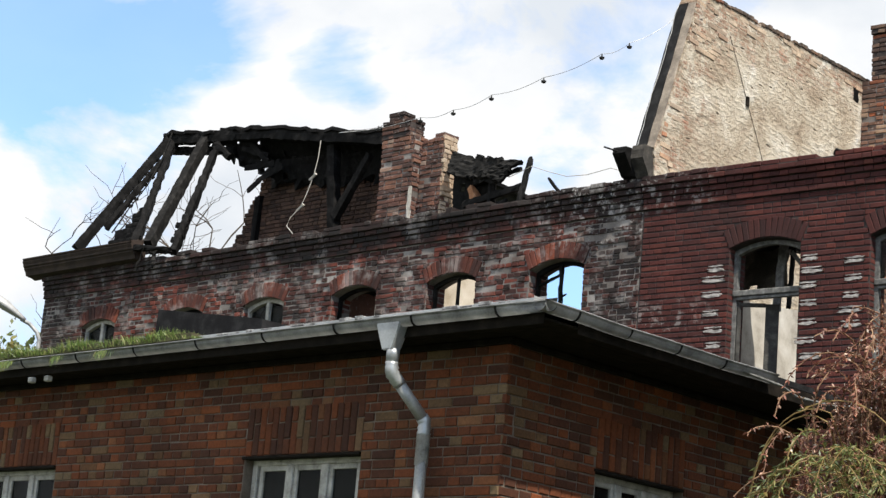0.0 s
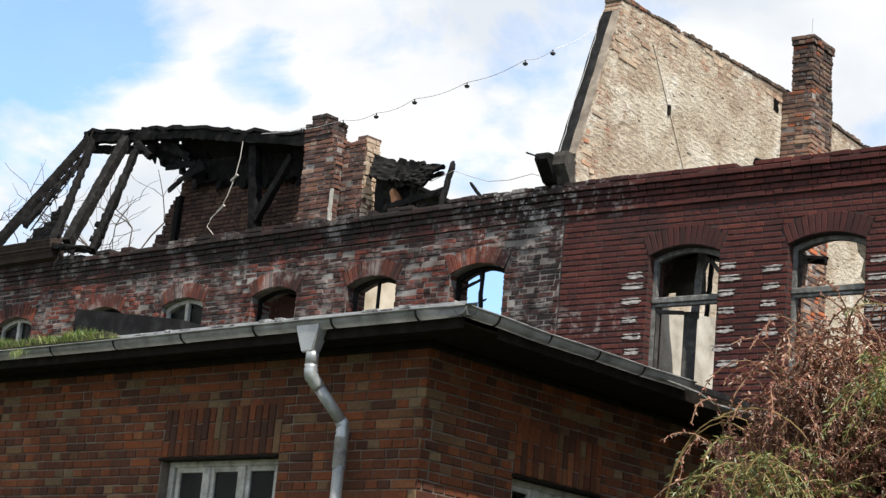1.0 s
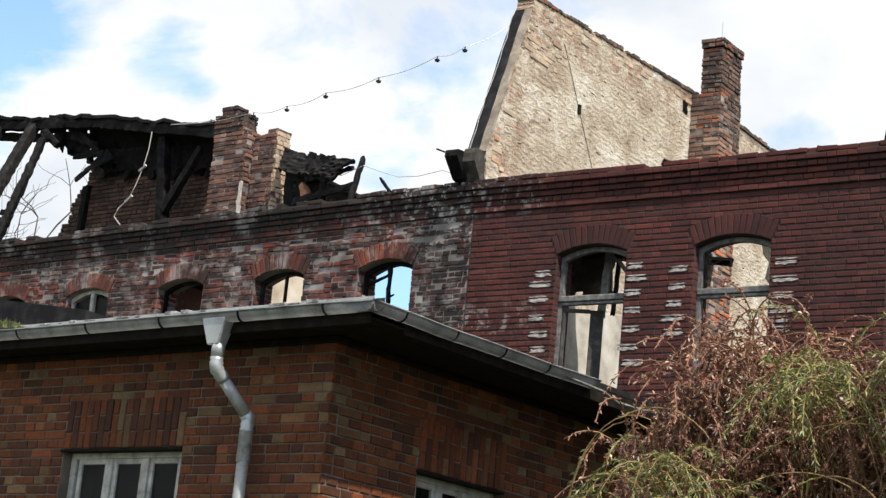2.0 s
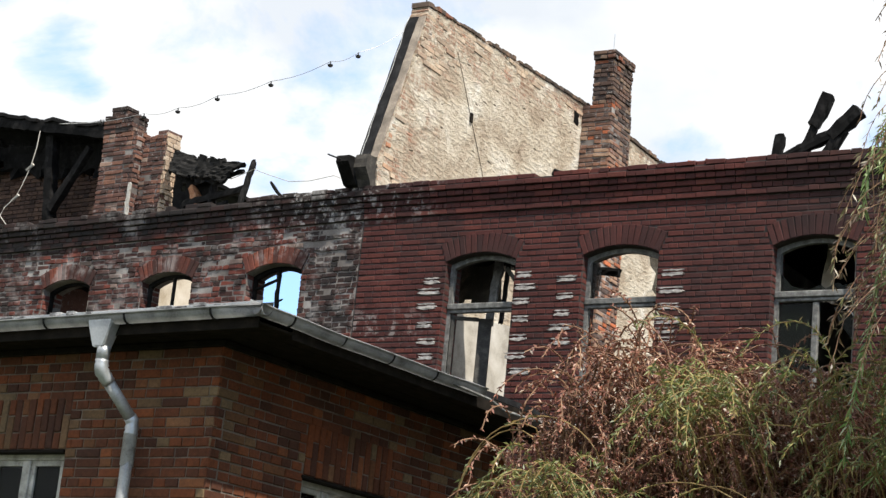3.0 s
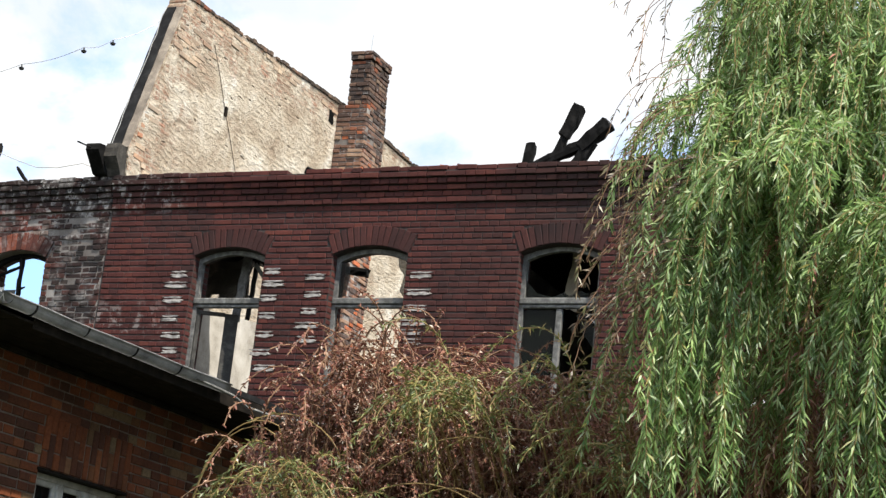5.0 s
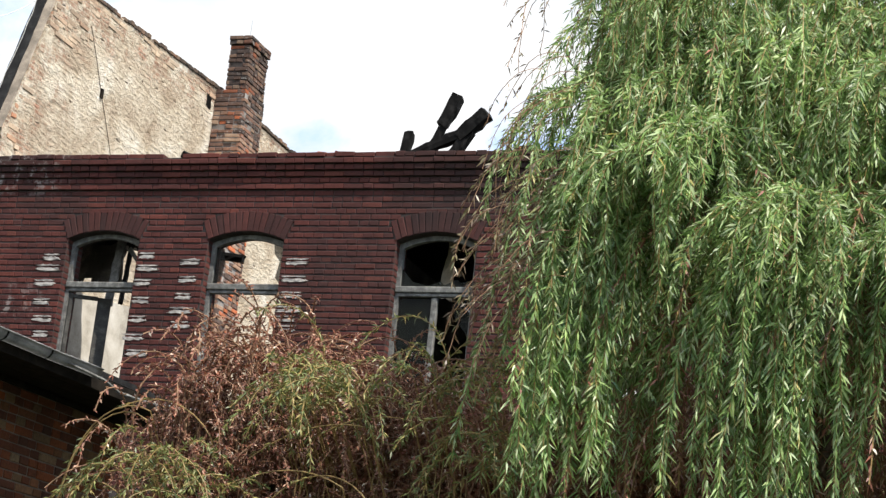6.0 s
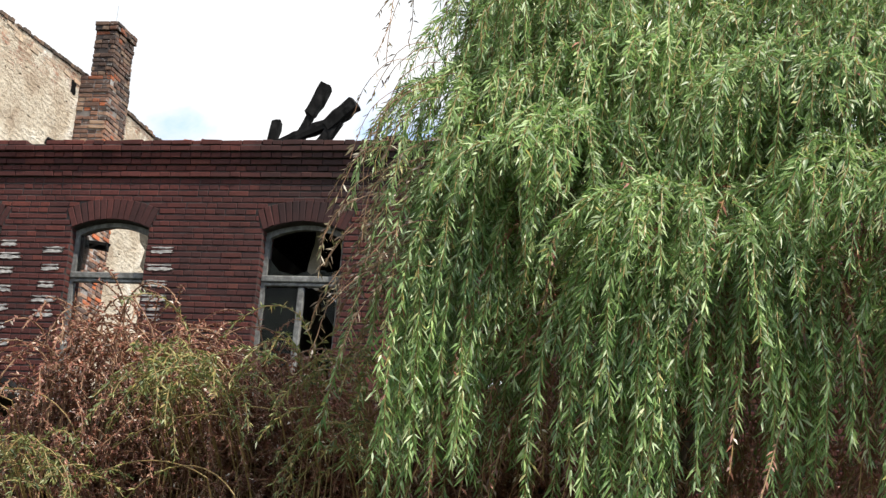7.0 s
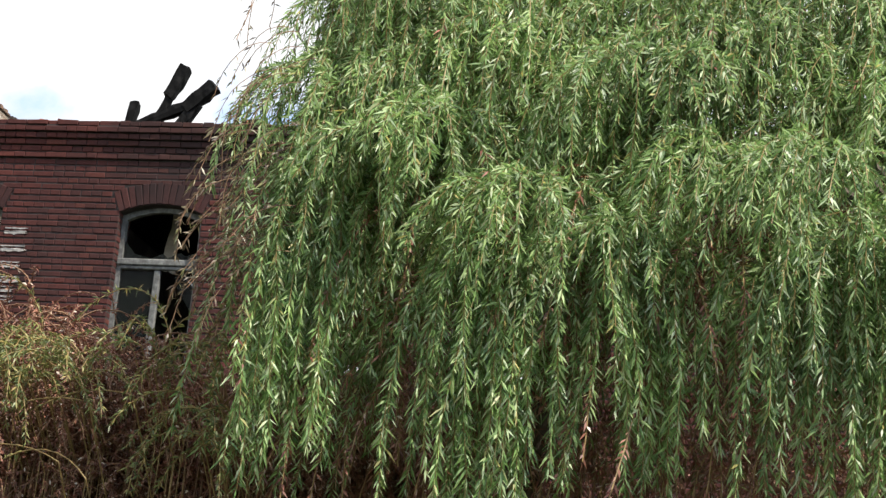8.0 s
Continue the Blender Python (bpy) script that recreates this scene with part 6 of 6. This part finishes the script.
# greener arching shoots growing through it
shoots = thing("yellowing_shoots", "arching yellow-green shoots growing through the thicket", "shrub")
green, rods = Leaves(), bmesh.new()
for cx, cy, cz, n, spread in ((-5.80, 10.9, 4.10, 22, 0.2), (-5.50, 10.9, 4.02, 16, 0.2), (-6.6, 10.5, 3.42, 17, 0.2), (-6.2, 10.5, 3.3, 9, 0.25), (-4.75, 10.9, 4.15, 9, 0.2), (-4.42, 10.9, 4.2, 12, 0.2), (-4.3, 10.9, 3.7, 12, 0.15)):
    for k in range(n):
        p = Vector((cx + r.uniform(-spread, spread), cy + r.uniform(-0.25, 0.25), cz + r.uniform(-0.25, 0.05)))
        foot = Vector((p.x + r.uniform(-0.1, 0.1), p.y + 0.9, 0))
        pts = [foot, foot.lerp(p, 0.5), p + Vector((0, 0.5, -0.5))] + polyline(p, (r.uniform(-1, 1), r.uniform(-0.8, 0.1), 0.7), r.uniform(0.45, 0.85), 0.32, r, 0.08, 0.12)
        tube(rods, pts, 0.0035, 4, False)
        dress(green, pts[3:], 105, 0.056, 0.0115, r, 0.95)
# long bare canes that bow over
for p, d, n, dr in (((-6.75, 10.65, 3.75), (-0.9, 0.0, 0.65), 1.05, 0.30), ((-6.8, 10.7, 3.7), (-0.8, 0.0, 0.8), 1.0, 0.36), ((-6.5, 10.5, 3.3), (-0.95, 0.0, 0.3), 1.0, 0.10), ((-5.2, 10.8, 3.7), (-0.9, 0, 0.25), 0.9, 0.10), ((-5.3, 10.7, 3.3), (-0.8, 0, 0.5), 0.8, 0.14), ((-5.1, 10.7, 3.2), (-0.5, 0, 0.7), 0.9, 0.22), ((-5.9, 10.9, 3.95), (0.35, 0, 0.9), 0.8, 0.36), ((-6.3, 10.7, 3.6), (-0.5, 0, 0.8), 0.8, 0.2), ((-4.9, 10.8, 3.75), (-0.9, 0, 0.3), 0.7, 0.12)):
    pts = polyline(p, d, n, dr, r, 0.09, 0.04)
    tube(rods, [Vector((p[0], p[1] + 1.0, 0)), Vector((p[0], p[1] + 0.5, p[2] - 0.6))] + pts, 0.0048, 5, False)
    dress(green, pts, 34, 0.06, 0.013, r, 0.9, 0.45)
tagged(part("cane_mass", rods, cane, shoots), kind="stuff")
tagged(green.make("leaves", fresh_leaf, shoots, 4, "narrow yellow-green leaves"), kind="stuff")

# grass and weeds growing in the gutter
turf = thing("roof_grass", "bright green grass growing along the roof edge", "grass", kind="stuff")
blades = Leaves()
for k in range(9000):
    x = r.uniform(-6.9, -3.2)
    edge = min(1.0, (-3.2 - x) / 0.35) * (0.75 + 0.5 * noise.noise(Vector((x * 2.3, 0, 0))))
    p = Vector((SX + x, SY - 0.46 + r.uniform(0, 0.35), 4.57))
    blades.add(p, Vector((r.gauss(0, 0.5), r.gauss(-0.15, 0.4), 1)), max(0.03, edge * r.uniform(0.07, 0.20)), 0.008)
for k in range(260):
    x = r.choice((-6.0, -5.9, -5.1, -4.4)) + r.gauss(0, 0.05)
    blades.add(Vector((SX + x, SY - 0.55, 4.53)), Vector((r.gauss(0, 0.3), -0.3, -1)), r.uniform(0.04, 0.12), 0.005)
blades.make("blades", grass_leaf, turf, 6)
bm = bmesh.new()
box(bm, (SX - 6.9, SY - 0.44, 4.575), (SX - 3.3, SY + 0.1, 4.63))
part("soil", bm, worn("moss_soil", (0.03, 0.028, 0.015), (0.07, 0.065, 0.03), (0.12, 0.12, 0.05), 12), turf)


# bare tree behind the wing
def bare_tree(name, label, at, seed, height, spread, levels=5, lean=(0, 0)):
    rr = random.Random(seed)
    t = thing(name, label, "tree")
    bm, wood = bmesh.new(), bmesh.new()

    def grow(p, d, length, rad, level):
        pts = [p]
        for i in range(4):
            d = (d + Vector((rr.uniform(-1, 1), rr.uniform(-1, 1), rr.uniform(-0.5, 0.7))) * 0.6).normalized()
            p = p + d * length / 4
            pts.append(p)
        tube(wood if level == levels else bm, pts, [rad, rad * 0.9, rad * 0.8, rad * 0.7, rad * 0.6], 8 if level > 2 else 4, False)
        if level:
            for k in range(rr.randint(2, 4)):
                q = pts[rr.randint(2, 4)]
                nd = (d + Vector((rr.uniform(-1, 1), rr.uniform(-1, 1), rr.uniform(-0.45, 0.6))) * spread).normalized()
                grow(q, nd, length * rr.uniform(0.55, 0.85), rad * 0.55, level - 1)
    grow(Vector(at), Vector((lean[0], lean[1], 1)), height, height * 0.045, levels)
    part("trunk", wood, bark, t)
    tagged(part("branch_mass", bm, bark, t, "bare twisted branches"), kind="stuff")
    return t


bare_tree("bare_tree", "leafless gnarled tree behind the burnt roof", (-30.9, 25.0, 0), 12, 5.5, 1.3, 6)
bare_tree("bare_tree", "leafless twiggy tree beyond the wing's corner", (-33.8, 22.6, 0), 31, 4.2, 1.25, 6)

# leafy tree far off
TX, TY = -45.6, 30.9
tree = thing("leafy_tree", "distant green leafy tree beyond the wing", "tree")
bm = bmesh.new()
tube(bm, [(TX, TY, 0), (TX, TY, 4), (TX + 0.4, TY, 8)], [0.35, 0.26, 0.12], 9)
for k in range(16):
    a = r.uniform(0, math.tau)
    tube(bm, [(TX, TY, 4 + k * 0.25), (TX + math.cos(a) * 1.4, TY + math.sin(a) * 1.4, 6 + k * 0.25), (TX + math.cos(a) * 2.6, TY + math.sin(a) * 2.6, 6.6 + k * 0.25)], [0.1, 0.06, 0.02], 5)
part("trunk", bm, bark, tree)
far = Leaves()
for k in range(230):
    c = Vector((TX + r.gauss(0, 1.25), TY + r.gauss(0, 1.25), 9.1 + r.gauss(0, 0.8)))
    for j in range(90):
        far.add(c + Vector((r.gauss(0, 0.35), r.gauss(0, 0.35), r.gauss(0, 0.3))), Vector((r.gauss(0, 1), r.gauss(0, 1), r.gauss(0, 1))), 0.2, 0.11)
tagged(far.make("crown", fresh_leaf, tree, 8), kind="stuff")

# ---- street lamp ----
lamp = thing("street_lamp", "grey street lamp with a long hooded head", "street lamp")
bm = bmesh.new()
tube(bm, [(-24.96, 16.64, 0), (-24.96, 16.64, 3.5), (-24.96, 16.64, 6.55)], [0.09, 0.07, 0.05], 12)
part("pole", bm, zinc_dull, lamp)
bm = bmesh.new()
tube(bm, [(-24.96, 16.64, 6.5), (-24.95, 16.64, 6.78), (-24.98, 16.60, 6.90), (-25.06, 16.50, 7.02), (-25.14, 16.38, 7.08)], 0.032, 10)
part("arm", bm, zinc_dull, lamp)
bm = bmesh.new()
d = (Vector((-25.40, 15.98, 7.36)) - Vector((-25.12, 16.40, 7.09))).normalized()
s0, side, up = Vector((-25.10, 16.43, 7.06)), d.cross(Vector((0, 0, 1))).normalized(), d.cross(Vector((0, 0, 1))).cross(d).normalized()
rows = []
for i, (t, w, h) in enumerate(((0, 0.04, 0.04), (0.06, 0.06, 0.05), (0.2, 0.11, 0.08), (0.38, 0.15, 0.11), (0.58, 0.15, 0.11), (0.72, 0.10, 0.07), (0.76, 0.03, 0.02))):
    rows.append([bm.verts.new(s0 + d * t + side * (math.cos(k * math.tau / 14) * w) + up * ((math.sin(k * math.tau / 14)) * h * (1 if math.sin(k * math.tau / 14) > 0 else 0.5))) for k in range(14)])
for p, q in zip(rows, rows[1:]):
    for k in range(14):
        bm.faces.new((p[k], p[(k + 1) % 14], q[(k + 1) % 14], q[k]))
bm.faces.new(rows[0][::-1])
bm.faces.new(rows[-1])
ob = part("head", bm, zinc_dull, lamp, "grey hooded lamp head")
for f in ob.data.polygons:
    f.use_smooth = True

# ---- string of lamps over the roof ----
string = thing("string_light", "thin sagging cable with small black hanging lamps", "string light")
knots = [(-20.43, 18.40, 10.00), (-19.25, 18.93, 10.21), (-18.56, 18.91, 10.21), (-17.83, 18.92, 10.32), (-16.96, 19.04, 10.47), (-16.04, 19.18, 10.70), (-15.75, 19.41, 10.88), (-15.42, 19.95, 11.35)]
path = []
for a, b in zip(knots, knots[1:]):
    a, b = Vector(a), Vector(b)
    for i in range(6):
        t = i / 6
        path.append(a.lerp(b, t) + Vector((0, 0, -0.05 * math.sin(t * math.pi))))
path = [Vector((-21.55, 20.85, 11.12)), Vector((-21.0, 19.6, 10.5))] + path + [Vector(knots[-1])]
bm = bmesh.new()
tube(bm, path, 0.004, 5)
part("cable", bm, zinc_dull, string)
for k in knots[1:7] + [(-19.85, 18.66, 10.09)]:
    bm = bmesh.new()
    p = Vector(k)
    tube(bm, [p + Vector((0, 0, 0.0)), p + Vector((0, 0, -0.045)), p + Vector((0, 0, -0.05)), p + Vector((0, 0, -0.075)), p + Vector((0, 0, -0.085))], [0.008, 0.012, 0.040, 0.032, 0.014], 10)
    part("lamp", bm, black_rubber, string)
wire = thing("loose_wire", "thin loose wire along the wing's cornice", "wire")
bm = bmesh.new()
tube(bm, [(-17.9, 19.5, 9.25), (-17.3, 19.3, 9.28), (-16.9, 19.2, 9.12), (-16.55, 19.2, 9.0), (-16.2, 19.22, 8.98), (-15.85, 19.3, 9.05), (-15.7, 19.35, 9.0)], 0.006, 5)
part("strand", bm, pale_rope, wire)
